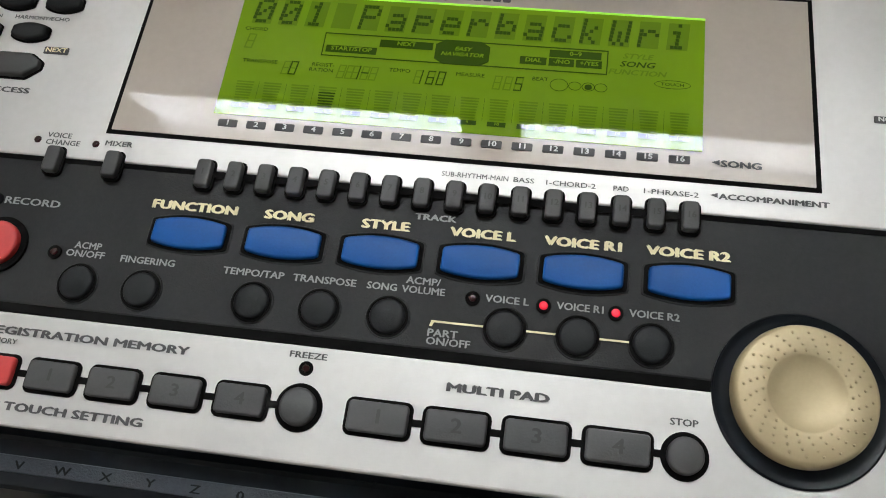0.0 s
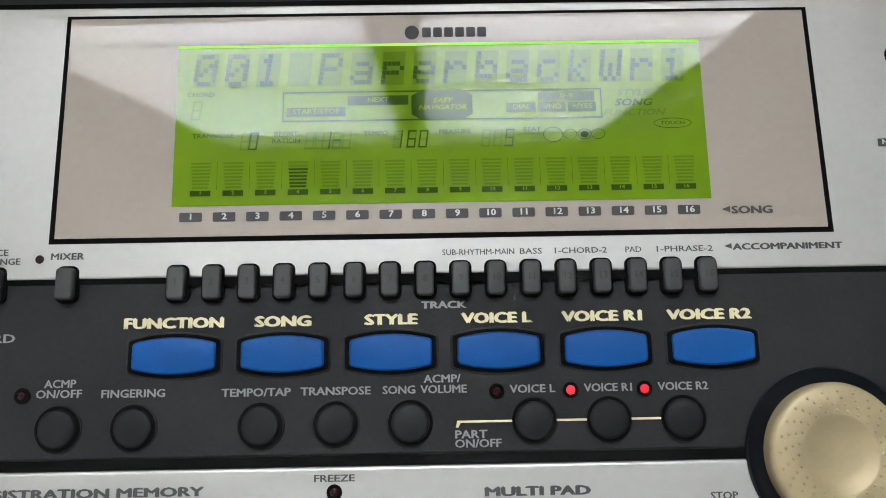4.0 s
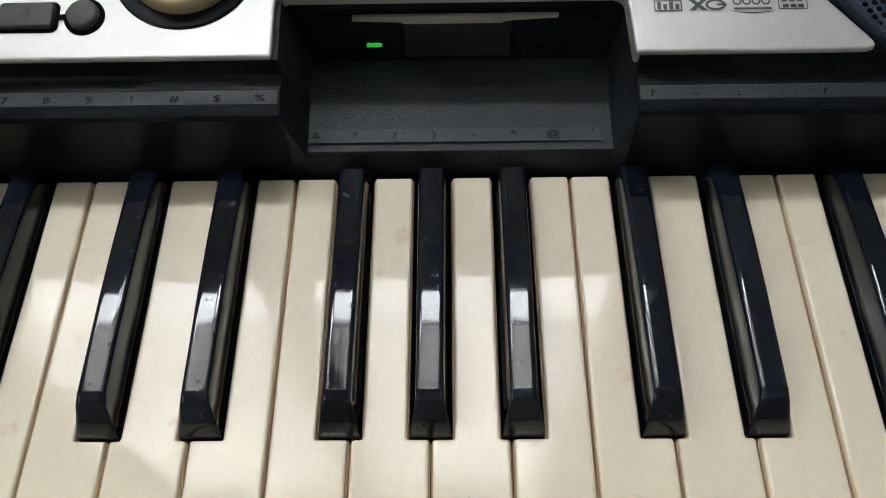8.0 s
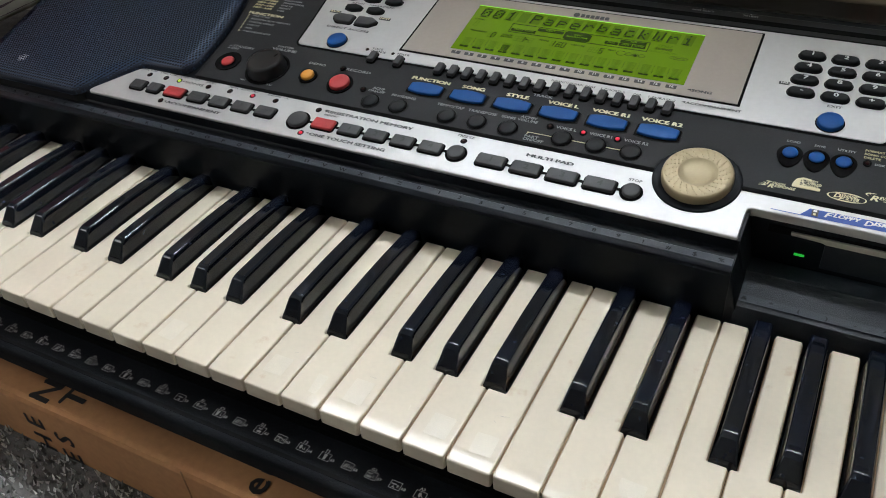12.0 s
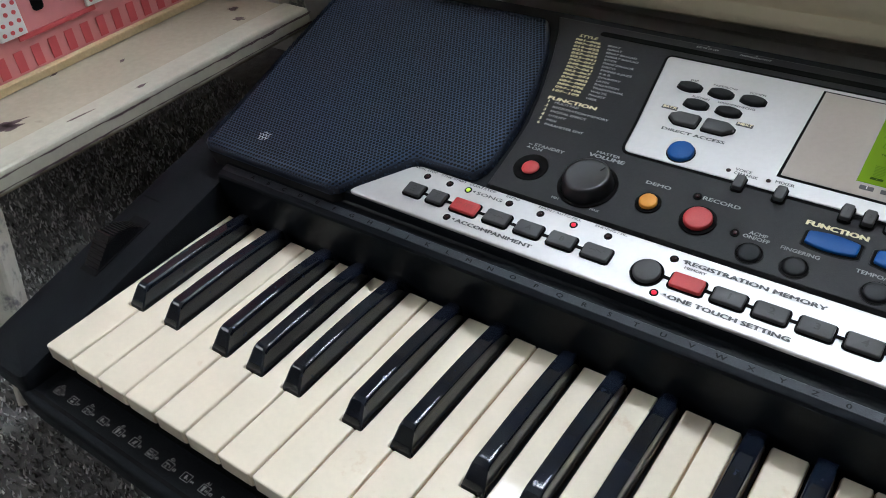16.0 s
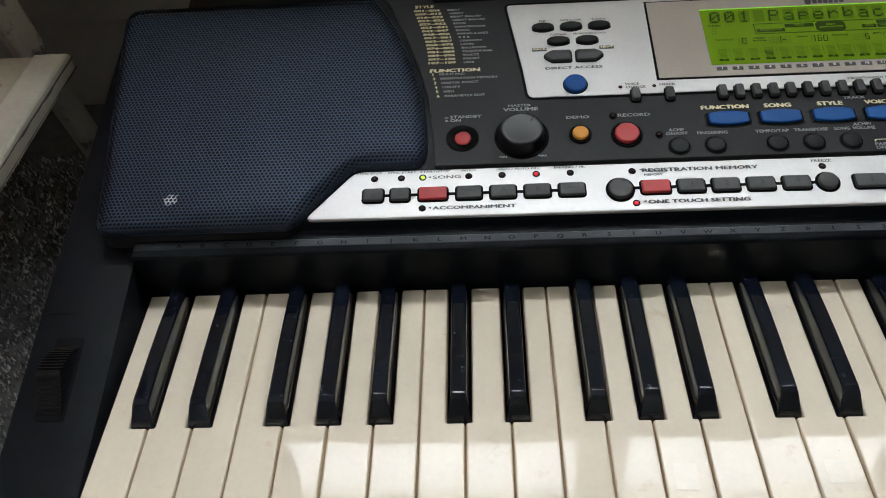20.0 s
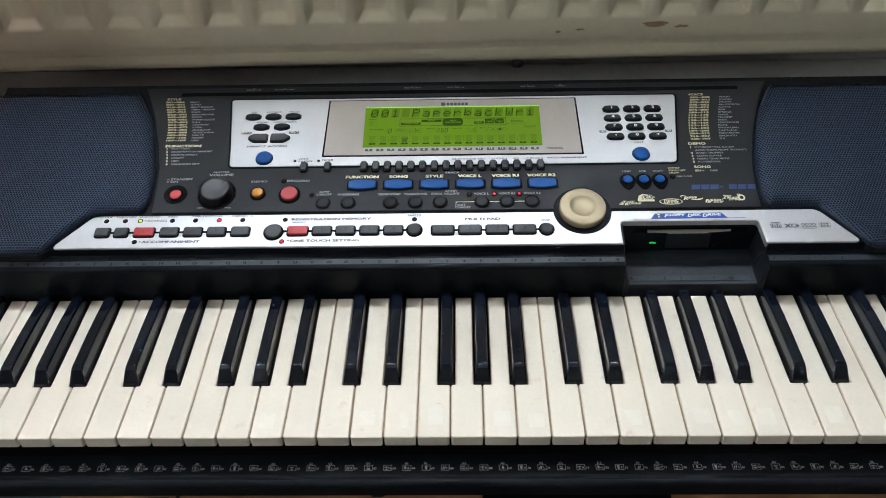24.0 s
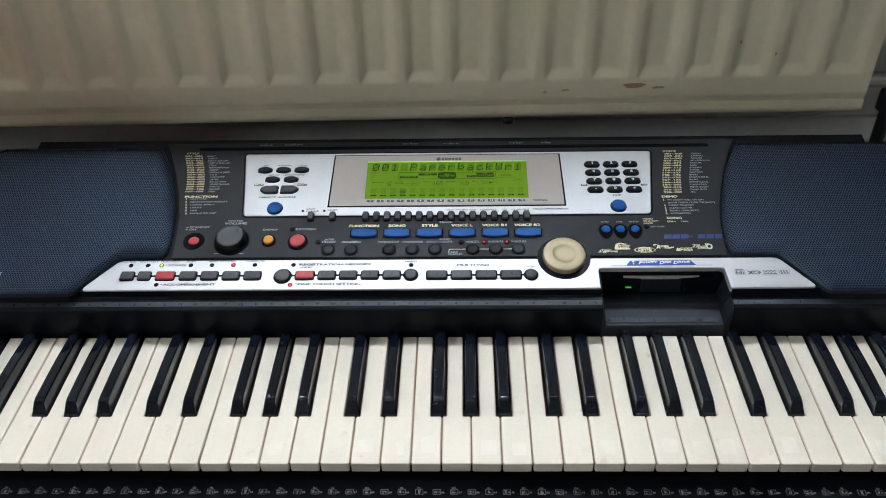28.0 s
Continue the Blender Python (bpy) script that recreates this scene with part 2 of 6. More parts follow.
M_BLIND = bpy.data.materials.new("white_blind_fabric")
M_BLIND.use_nodes = True
bn = M_BLIND.node_tree
tr, df, mx = bn.nodes.new("ShaderNodeBsdfTranslucent"), bn.nodes.new("ShaderNodeBsdfDiffuse"), bn.nodes.new("ShaderNodeMixShader")
tr.inputs[0].default_value, df.inputs[0].default_value, mx.inputs[0].default_value = (0.66, 0.655, 0.63, 1), (0.7, 0.7, 0.68, 1), 0.82
bn.links.new(df.outputs[0], mx.inputs[1])
bn.links.new(tr.outputs[0], mx.inputs[2])
bn.links.new(mx.outputs[0], bn.nodes["Material Output"].inputs["Surface"])

tn = M_TUFT.node_tree
geo, rmp = tn.nodes.new("ShaderNodeNewGeometry"), tn.nodes.new("ShaderNodeValToRGB")
rmp.color_ramp.elements[0].color, rmp.color_ramp.elements[1].color = (0.12, 0.117, 0.112, 1), (0.80, 0.79, 0.76, 1)
rmp.color_ramp.elements[0].position, rmp.color_ramp.elements[1].position = 0.15, 1.0
tn.links.new(geo.outputs["Random Per Island"], rmp.inputs[0])
tn.links.new(rmp.outputs[0], tn.nodes["Principled BSDF"].inputs["Base Color"])

# ---- mesh helpers ----
def part(name, bm, material, parent=None, label="", at=None):
    me = bpy.data.meshes.new(name)
    bm.to_mesh(me)
    bm.free()
    me.materials.append(material)
    return place(name, me, parent, label, at)


def place(name, me, parent=None, label="", at=None):
    ob = new(name, me)
    if parent:
        ob.parent = parent
    if at is not None:
        ob.matrix_basis = at
    if label:
        ob["label"] = label
    return ob


def offset(poly, d):
    """The outline moved inwards by d (counter-clockwise outline)."""
    out, n = [], len(poly)
    for i in range(n):
        a, b, c = Vector(poly[i - 1]), Vector(poly[i]), Vector(poly[(i + 1) % n])
        u, w = (b - a).normalized(), (c - b).normalized()
        nu, nw = Vector((-u.y, u.x)), Vector((-w.y, w.x))
        m = nu + nw
        k = m.dot(nu)
        out.append(tuple(b + m * (d / k if k > 0.25 else d)))
    return out


def prism(bm, poly, z0, z1, bevel=0.0, m=None, steps=2, bottom=True):
    """A plate of that outline with rounded upper edges."""
    rings = [(0.0, z0), (0.0, z1 - bevel)]
    if bevel > 0:
        for s in range(1, steps + 1):
            a = math.pi / 2 * s / steps
            rings.append((bevel * (1 - math.cos(a)), z1 - bevel + bevel * math.sin(a)))
    elif z1 > z0:
        rings[1] = (0.0, z1)
    loops = []
    for d, z in rings:
        pts = offset(poly, d) if d > 0 else poly
        loops.append([bm.verts.new((m @ Vector((x, y, z))) if m else (x, y, z)) for x, y in pts])
    n = len(poly)
    for a, b in zip(loops, loops[1:]):
        for i in range(n):
            bm.faces.new((a[i], a[(i + 1) % n], b[(i + 1) % n], b[i]))
    bm.faces.new(loops[-1])
    if bottom:
        bm.faces.new(loops[0][::-1])
    return bm


def rrect(w, h, r, n=4, cx=0.0, cy=0.0):
    out = []
    for sx, sy, a0 in ((1, -1, -90), (1, 1, 0), (-1, 1, 90), (-1, -1, 180)):
        for i in range(n + 1):
            a = radians(a0 + 90 * i / n)
            out.append((cx + sx * (w / 2 - r) + r * math.cos(a), cy + sy * (h / 2 - r) + r * math.sin(a)))
    return out


def disc(r, n=32, cx=0.0, cy=0.0, ry=None):
    return [(cx + r * math.cos(2 * math.pi * i / n), cy + (ry or r) * math.sin(2 * math.pi * i / n)) for i in range(n)]


def rounded(poly, r, n=4):
    """The outline with its corners rounded by r (a number, or one for each corner)."""
    out = []
    for i, p in enumerate(poly):
        rad = r[i] if isinstance(r, (list, tuple)) else r
        a, b, c = Vector(poly[i - 1]), Vector(p), Vector(poly[(i + 1) % len(poly)])
        if rad <= 0:
            out.append(tuple(b))
            continue
        u, w = (a - b).normalized(), (c - b).normalized()
        d = min(rad / max(math.tan(u.angle(w) / 2), 0.05), (a - b).length * 0.48, (c - b).length * 0.48)
        p0, p2 = b + u * d, b + w * d
        for k in range(n + 1):
            t = k / n
            out.append(tuple(p0 * (1 - t) ** 2 + b * 2 * t * (1 - t) + p2 * t ** 2))
    return out


def box(bm, x0, x1, y0, y1, z0, z1, bevel=0.0, m=None):
    return prism(bm, rrect(x1 - x0, y1 - y0, bevel, 2, (x0 + x1) / 2, (y0 + y1) / 2) if bevel else
                 [(x0, y0), (x1, y0), (x1, y1), (x0, y1)], z0, z1, bevel, m)


def lathe(bm, profile, n=48, m=None):
    rings = []
    for r, z in profile:
        rings.append([bm.verts.new((m @ Vector((r * math.cos(2 * math.pi * i / n), r * math.sin(2 * math.pi * i / n), z))) if m else
                                   (r * math.cos(2 * math.pi * i / n), r * math.sin(2 * math.pi * i / n), z)) for i in range(n)])
    for a, b in zip(rings, rings[1:]):
        for i in range(n):
            bm.faces.new((a[i], a[(i + 1) % n], b[(i + 1) % n], b[i]))
    bm.faces.new(rings[-1])
    return bm


def extrude_x(bm, profile, x0, x1, bevel=0.0):
    """A bar along x with that outline in y and z."""
    def turn(v):
        return v
    rings = []
    for x in (x0, x1):
        rings.append([bm.verts.new((x, y, z)) for y, z in profile])
    n = len(profile)
    for i in range(n):
        bm.faces.new((rings[0][i], rings[0][(i + 1) % n], rings[1][(i + 1) % n], rings[1][i]))
    bm.faces.new(rings[0][::-1])
    bm.faces.new(rings[1])
    bmesh.ops.recalc_face_normals(bm, faces=bm.faces)
    return bm


def smooth(ob, angle=35):
    """Smooth shading but for edges sharper than the angle."""
    me = ob.data
    bm = bmesh.new()
    bm.from_mesh(me)
    for f in bm.faces:
        f.smooth = True
    for e in bm.edges:
        e.smooth = len(e.link_faces) == 2 and e.calc_face_angle(3) < radians(angle)
    bm.to_mesh(me)
    bm.free()
    return ob


def thing(name, x, y, z, label, category, group="", kind=""):
    ob = new(name)
    ob.location = (x, y, z)
    ob.empty_display_size = 0.02
    bpy.context.view_layer.update()
    return tagged(ob, label, category, group, kind)


def letters(text, size, wide=1.0, align="CENTER", slant=0.0, bold=0.06):
    """A mesh of the words, flat on its own plane."""
    cu = bpy.data.curves.new("lettering", "FONT")
    cu.body, cu.size, cu.align_x, cu.align_y, cu.resolution_u, cu.shear = text, size, align, "CENTER", 2, slant
    tmp = bpy.data.objects.new("lettering", cu)
    me = bpy.data.meshes.new_from_object(tmp)
    bm = bmesh.new()
    bm.from_mesh(me)
    if bold:
        twin = bmesh.ops.duplicate(bm, geom=bm.verts[:] + bm.faces[:])["geom"]
        bmesh.ops.translate(bm, verts=[q for q in twin if isinstance(q, bmesh.types.BMVert)], vec=(size * bold, 0, 0.00002))
        twin = bmesh.ops.duplicate(bm, geom=[q for q in twin if isinstance(q, (bmesh.types.BMVert, bmesh.types.BMFace))])["geom"]
        bmesh.ops.translate(bm, verts=[q for q in twin if isinstance(q, bmesh.types.BMVert)], vec=(-size * bold * 0.5, size * bold * 0.5, 0.00002))
    bm.to_mesh(me)
    bm.free()
    me.transform(Matrix.Diagonal((wide, 1, 1, 1)))
    bpy.data.objects.remove(tmp)
    bpy.data.curves.remove(cu)
    return me


# ---- room ----
def slab(name, x0, x1, y0, y1, z0, z1, material, label, category="wall"):
    bm = bmesh.new()
    box(bm, x0, x1, y0, y1, z0, z1)
    return tagged(part(name, bm, material), label, category, "", "structure")


WY = 0.50          # room face of the window wall
slab("floor", -2.2, 2.4, -3.2, 0.8, -0.12, 0.0, M_CARPET, "grey speckled cut-pile carpet", "carpet")
slab("ceiling", -2.2, 2.4, -3.2, 0.8, 2.4, 2.52, M_CEIL, "plain white painted ceiling", "ceiling")
# unseen wall; its opening is added to let the side fill in
west = thing("wall_west", -2.2, 0, 0, "plain pale painted wall with an opening added for the side fill lamp", "wall", "", "structure")
for nm, y0, y1, z0, z1 in (("wall_below", -2.05, -0.85, 0, 1.2), ("wall_above", -2.05, -0.85, 2.25, 2.4), ("wall_side", -3.2, -2.05, 0, 2.4), ("wall_side", -0.85, 0.8, 0, 2.4)):
    bm = bmesh.new()
    box(bm, -0.1, 0.0, y0, y1, z0, z1)
    part(nm, bm, M_WALL, west)
slab("wall_east", 2.4, 2.5, -3.2, 0.8, 0, 2.4, M_WALL, "plain pale painted wall")
slab("wall_south", -2.2, 2.4, -3.3, -3.2, 0, 2.4, M_WALL, "plain pale painted wall")
wall = thing("wall_north", 0, WY, 0, "pale painted wall under and beside the window", "wall", "", "structure")
for nm, x0, x1, z0, z1 in (("wall_below", WX0, WX1, 0, SILL), ("wall_above", WX0, WX1, HEAD, 2.4),
                           ("wall_side", -2.2, WX0, 0, 2.4), ("wall_side", WX1, 2.4, 0, 2.4)):
    bm = bmesh.new()
    box(bm, x0, x1, 0, 0.25, z0, z1)
    part(nm, bm, M_WALL, wall)
bm = bmesh.new()
extrude_x(bm, [(WY - 0.016, 0), (WY, 0), (WY, 0.115), (WY - 0.006, 0.115), (WY - 0.012, 0.1), (WY - 0.016, 0.09)], -2.2, 2.4)
tagged(part("baseboard", bm, M_SKIRT), "aged cream gloss-painted skirting board", "skirting", "", "structure")

win = thing("window_1", 0, WY + 0.06, SILL, "white plastic two-pane window over the radiator", "window", "", "structure")
mid = -0.05
bars = [(WX0, WX1, 0, 0.045), (WX0, WX1, HEAD - SILL - 0.055, HEAD - SILL), (WX0, WX0 + 0.055, 0.055, HEAD - SILL - 0.055),
        (WX1 - 0.055, WX1, 0.055, HEAD - SILL - 0.055), (mid - 0.04, mid + 0.04, 0.055, HEAD - SILL - 0.055)]
for x0, x1, z0, z1 in bars:
    bm = bmesh.new()
    box(bm, x0, x1, -0.03, 0.03, z0, z1)
    part("window_frame", bm, M_UPVC, win)
for x0, x1 in ((WX0 + 0.055, mid - 0.04), (mid + 0.04, WX1 - 0.055)):
    bm = bmesh.new()
    box(bm, x0, x1, -0.012, 0.012, 0.53, 0.546)
    part("glazing_bar", bm, M_UPVC, win)
    bm = bmesh.new()
    box(bm, x0, x1, 0.004, 0.008, 0.055, HEAD - SILL - 0.055)
    pane = part("pane", bm, M_GLASS, win)
    pane.visible_shadow = False
bm = bmesh.new()
box(bm, WX0 - 0.04, WX1 + 0.04, -0.060, 0.19, -0.03, 0.0)
part("window_sill", bm, M_UPVC, win)

blind = thing("roller_blind", -0.07, WY + 0.023, 1.035, "white fabric roller blind drawn partly down the window", "blind")
bm = bmesh.new()
box(bm, -0.52, 0.52, 0.0, 0.0012, 0.0, HEAD - 1.07)
part("fabric", bm, M_BLIND, blind)
bm = bmesh.new()
box(bm, -0.52, 0.52, -0.004, 0.006, -0.012, 0.0, 0.002)
part("bottom_rail", bm, M_UPVC, blind)
bm = bmesh.new()
lathe(bm, [(0.0001, 0), (0.02, 0), (0.02, 1.04), (0.0001, 1.04)], 20, pose(-0.52, -0.008, HEAD - 1.06, 0, 90, 0))
part("roller", bm, M_UPVC, blind)

# ---- radiator ----
rad = thing("radiator", 0.0, 0.425, K + 0.074, "cream enamelled panel radiator with vertical pressed flutes", "radiator")
rad.rotation_euler = (0, 0, radians(1.1))
PITCH, RX0, RX1, RH = 0.0503, -1.12, 0.462, 0.36
bm = bmesh.new()
cols, xs = [], []
n = int((RX1 - RX0) / PITCH)
x_first = 0.4285 - n * PITCH
zs = [0.0, 0.012, 0.0343, 0.0450, RH - 0.06, RH - 0.034, RH]
for i in range(n + 1):
    c = x_first + (i - 0.0) * PITCH
    xs += [(c - 0.0212, 0), (c - 0.0105, 1), (c + 0.0105, -1), (c + 0.0212, 0)]
xs = [(RX0, 0)] + [q for q in xs if RX0 + 0.005 < q[0] < RX1 - 0.004] + [(RX1, 0)]
for x, deep in xs:
    col = []
    for z in zs:
        y = 0.0
        if deep and 0.044 < z < RH - 0.05:
            y = 0.0072
        if z == 0.0:
            y = 0.003
        col.append(bm.verts.new((x - (0.0062 * deep if abs(z - 0.0343) < 0.001 else 0), y, z)))
    cols.append(col)
for a, b in zip(cols, cols[1:]):
    for j in range(len(zs) - 1):
        bm.faces.new((a[j], b[j], b[j + 1], a[j + 1]))
front = smooth(part("front_panel", bm, M_RAD, rad), 30)
press = front.modifiers.new("soft_press", "BEVEL")
press.width, press.segments, press.limit_method, press.angle_limit = 0.0022, 3, "ANGLE", radians(14)
bm = bmesh.new()
extrude_x(bm, [(0.0035, 0.0), (0.0005, 0.004), (0.0, -0.003), (-0.0008, -0.009), (0.003, -0.012), (0.014, -0.011), (0.014, 0.0)], RX0, RX1)
smooth(part("bottom_lip", bm, M_RAD, rad), 60)
bm = bmesh.new()
box(bm, RX0, RX1, 0.0145, 0.05, -0.008, RH)
part("water_panel", bm, M_RAD, rad)
bm = bmesh.new()
box(bm, RX0 - 0.004, RX1 + 0.004, -0.004, 0.06, RH, RH + 0.012, 0.003)
part("top_grille", bm, M_RAD, rad)
bm = bmesh.new()
lathe(bm, [(0.0, 0), (0.006, 0), (0.006, 0.004), (0.004, 0.006), (0.0, 0.006)], 12, pose(0.068, -0.0005, -0.016, 0, 0, 0))
part("drain_plug", bm, M_RUBBER, rad)
for x, z, w, h in ((0.205, 0.026, 0.013, 0.0024), (0.232, 0.023, 0.007, 0.0016), (0.130, 0.022, 0.005, 0.0012), (0.108, 0.020, 0.003, 0.0012), (0.312, 0.074, 0.0012, 0.0016), (0.352, 0.060, 0.0010, 0.0018)):
    rng_ = random.Random(int(x * 1e4))
    bm = bmesh.new()
    prism(bm, [(w * math.cos(a) * rng_.uniform(0.6, 1.2), h * math.sin(a) * rng_.uniform(0.5, 1.4)) for a in [i * 0.3927 for i in range(16)]], 0, 0.0002, 0, pose(x, -0.00005, z, 90, 0, 0))
    part("rust_scuff", bm, M_RUST, rad)
valve = thing("radiator_valve", 0.500, 0.450, 0.0, "dark metal radiator valve and pipe rising from the carpet", "valve")
bm = bmesh.new()
lathe(bm, [(0.0075, 0.0), (0.0075, 0.17)], 16)
part("pipe", bm, M_RUBBER, valve)
bm = bmesh.new()
lathe(bm, [(0.0, 0.15), (0.013, 0.15), (0.013, 0.17), (0.011, 0.175), (0.011, 0.20), (0.014, 0.202), (0.014, 0.23), (0.010, 0.236), (0.0, 0.237)], 16)
part("valve_body", bm, M_RUBBER, valve)
bm = bmesh.new()
lathe(bm, [(0.0, 0.0), (0.009, 0.0), (0.009, 0.04), (0.0, 0.04)], 14, pose(0, 0, 0.187, 0, -90, 0))
part("union_nut", bm, M_STEEL, valve)

# ---- cardboard box under the instrument ----
carton = thing("cardboard_box", 0.08, 0.1, 0.0, "flat brown cardboard carton with black printed lettering on the carpet", "box")
bm = bmesh.new()
CB = K - 0.0475
box(bm, -0.365, 0.38, -0.134, 0.16, 0.0, CB, 0.004)
part("carton_body", bm, M_CARD, carton)
bm = bmesh.new()
prism(bm, rrect(0.134, 0.030, 0.008), 0.0, 0.0008, 0, pose(0.009, -0.134, CB * 0.60, 90, 0, 0))
part("hand_hole", bm, M_GROOVE, carton)
bm = bmesh.new()
prism(bm, rrect(0.134, 0.030, 0.003), CB, CB + 0.0006, 0, pose(0.009, -0.1120, 0, 0, 0, 0))
part("hand_hole", bm, M_GROOVE, carton)
bm = bmesh.new()
box(bm, -0.178, -0.1772, -0.1344, -0.1340, 0.0, CB)
part("flap_crease", bm, M_CREASE, carton)
# lettering that climbs the front face and runs on over the top
for c, x, z in (("E", -0.300, 0.025), ("S", -0.277, 0.020), ("E", -0.277, 0.003), ("H", -0.300, 0.006), ("d", -0.134, 0.034)):
    me = letters(c, 0.022, 1.0)
    me.materials.append(M_INK_BLACK)
    place("lettering", me, carton, "", pose(x, -0.1344, z, 90, 0, 0) @ pose(0, 0, 0, 0, 0, 90))
for c, x, y in (("N", -0.291, -0.1240), ("C", -0.291, -0.1050), ("T", -0.270, -0.1210), ("O", -0.268, -0.1020), ("e", -0.134, -0.1250), ("u", -0.134, -0.1120), ("n", -0.134, -0.0990)):
    me = letters(c, 0.022, 1.0)
    me.materials.append(M_INK_BLACK)
    place("lettering", me, carton, "", pose(x, y, CB + 0.0004, 0, 0, 0) @ pose(0, 0, 0, 0, 0, 90))

# ---- shelf unit ----
shelf = thing("shelf_unit", -0.68, 0.18, 0.0, "white distressed wooden shelf unit with splayed legs", "shelf")
ST = K + 0.05


def beam(bm, p, q, w, d, bevel=0.003, taper=0.72):
    """A square leg from p to q, slimmer at its foot p."""
    p, q = Vector(p), Vector(q)
    m = Matrix.Translation(p) @ (q - p).to_track_quat("Z", "Y").to_matrix().to_4x4()
    n, length = 6, (q - p).length
    loops = []
    for k in range(n + 1):
        f = min(1.0, taper + (1 - taper) * 1.6 * k / n)
        loops.append([bm.verts.new(m @ Vector((x, y, length * k / n))) for x, y in rrect(w * f, d * f, bevel, 2)])
    for a, b in zip(loops, loops[1:]):
        for i in range(len(a)):
            bm.faces.new((a[i], a[(i + 1) % len(a)], b[(i + 1) % len(a)], b[i]))
    bm.faces.new(loops[-1])
    bm.faces.new(loops[0][::-1])
    return bm


def at_shelf(x, y, z):
    return (x + 0.68, y - 0.18, z)


for p, q in (((-0.500, 0.004, 0.0), (-0.655, 0.172, 0.62)), ((-0.551, 0.375, 0.0), (-0.612, 0.30, 0.62)),
             ((-0.89, 0.004, 0.0), (-0.82, 0.165, 0.62)), ((-0.89, 0.372, 0.0), (-0.82, 0.24, 0.62))):
    bm = bmesh.new()
    beam(bm, at_shelf(*p), at_shelf(*q), 0.026, 0.026)
    part("leg", bm, M_LEG, shelf)
bm = bmesh.new()
prism(bm, [(0.152, -0.145), (0.154, 0.157), (-0.2, 0.157), (-0.2, -0.145)], ST - 0.017, ST - 0.001, 0.002)
part("board", bm, M_SHELF, shelf, "worn white shelf board with dark scuffs")
bm = bmesh.new()
prism(bm, [(0.129, -0.145), (0.1555, -0.145), (0.1575, 0.157), (0.131, 0.157)], ST - 0.0135, ST + 0.0015, 0.0035, None, 3)
part("front_rail", bm, M_RAIL, shelf, "chipped off-white painted front rail")

rng = random.Random(8)


def scuff(x, y, w, l, turn, n, z, material):
    """A bundle of ragged brush marks in the paint."""
    bm = bmesh.new()
    for k in range(n):
        u = (k + 0.5) / n - 0.5
        ll, ww, o = l * rng.uniform(0.35, 1.0) * (1 - 1.6 * u * u), w / n * rng.uniform(0.8, 1.5), l * rng.uniform(-0.12, 0.12)
        m = pose(x, y, z, 0, 0, turn) @ Matrix.Translation((u * w, o, 0))
        prism(bm, [(-ww * 0.2, -ll / 2), (ww, -ll * 0.1), (ww * 0.3, ll / 2), (-ww, ll * 0.12)], 0, 0.0002, 0, m)
    return part("paint_scuff", bm, material, shelf, "dark purple-grey scuff in the paint")


for x, y, w, l, turn, n in ((0.103, -0.0845, 0.014, 0.031, -14, 9), (0.096, 0.131, 0.007, 0.010, -70, 5), (0.117, 0.1175, 0.006, 0.012, -60, 5), (0.060, -0.02, 0.003, 0.012, 20, 3), (0.09, 0.02, 0.002, 0.009, 30, 2)):
    scuff(x, y, w, l, turn, n, ST - 0.001, M_SCUFF)
for x, y, w, l in ((0.145, -0.0045, 0.0030, 0.012), (0.142, -0.055, 0.0016, 0.03)):
    scuff(x, y, w, l, -4, 5, ST + 0.0015, M_SCUFF)
# ragged bare lines along the rail where paint has worn away
for dz, base, var, seed in ((-0.0030, 0.0004, 0.0022, 1), (-0.0115, 0.0004, 0.0016, 2)):
    rr = random.Random(seed)
    bm = bmesh.new()
    top, low, n = [], [], 90
    wave = 0.0
    for i in range(n + 1):
        y = -0.1445 + i * 0.304 / n
        wave = max(0.0, min(1.0, wave + rr.uniform(-0.35, 0.33)))
        x = 0.1559 + (y + 0.145) * 0.0066
        top.append(bm.verts.new((x, y, ST + dz + base * rr.random())))
        low.append(bm.verts.new((x, y, ST + dz - base - var * wave * rr.uniform(0.5, 1.0))))
    for i in range(n):
        bm.faces.new((low[i], low[i + 1], top[i + 1], top[i]))
    part("worn_edge", bm, M_SCUFF, shelf)

toy = thing("toy_house", -0.66, 0.2, ST, "pink printed cardboard toy house with red stripes and polka dots", "toy")
bm = bmesh.new()
box(bm, -0.16, 0.035, -0.135, 0.145, 0.006, 0.30)
part("house_body", bm, M_PINK, toy)
bm = bmesh.new()
box(bm, -0.165, 0.041, -0.138, 0.148, 0.0, 0.006, 0.001)
part("base_edge", bm, M_TAN, toy)
for i in range(17):
    bm = bmesh.new()
    box(bm, 0.0352, 0.0358, -0.1045 + i * 0.0143, -0.0975 + i * 0.0143, 0.008, 0.0235)
    part("stripe", bm, M_STRIPE, toy)
bm = bmesh.new()
box(bm, 0.0352, 0.0365, -0.053, 0.0125, 0.0295, 0.0330)
part("band", bm, M_STRIPE, toy)
for y0 in (-0.0672, 0.0055):
    bm = bmesh.new()
    box(bm, 0.0355, 0.039, y0, y0 + 0.0215, 0.0345, 0.13, 0.001)
    shutter = part("shutter", bm, M_UPVC, toy, "white shutter with red polka dots")
    for i in range(3):
        for j in range(13):
            bm = bmesh.new()
            prism(bm, disc(0.0016, 12), 0, 0.0004, 0, pose(0.0391, y0 + 0.0040 + i * 0.0063 + (j % 2) * 0.0015, 0.0385 + j * 0.0066, 90, 0, 90))
            part("dot", bm, M_STRIPE, shutter)
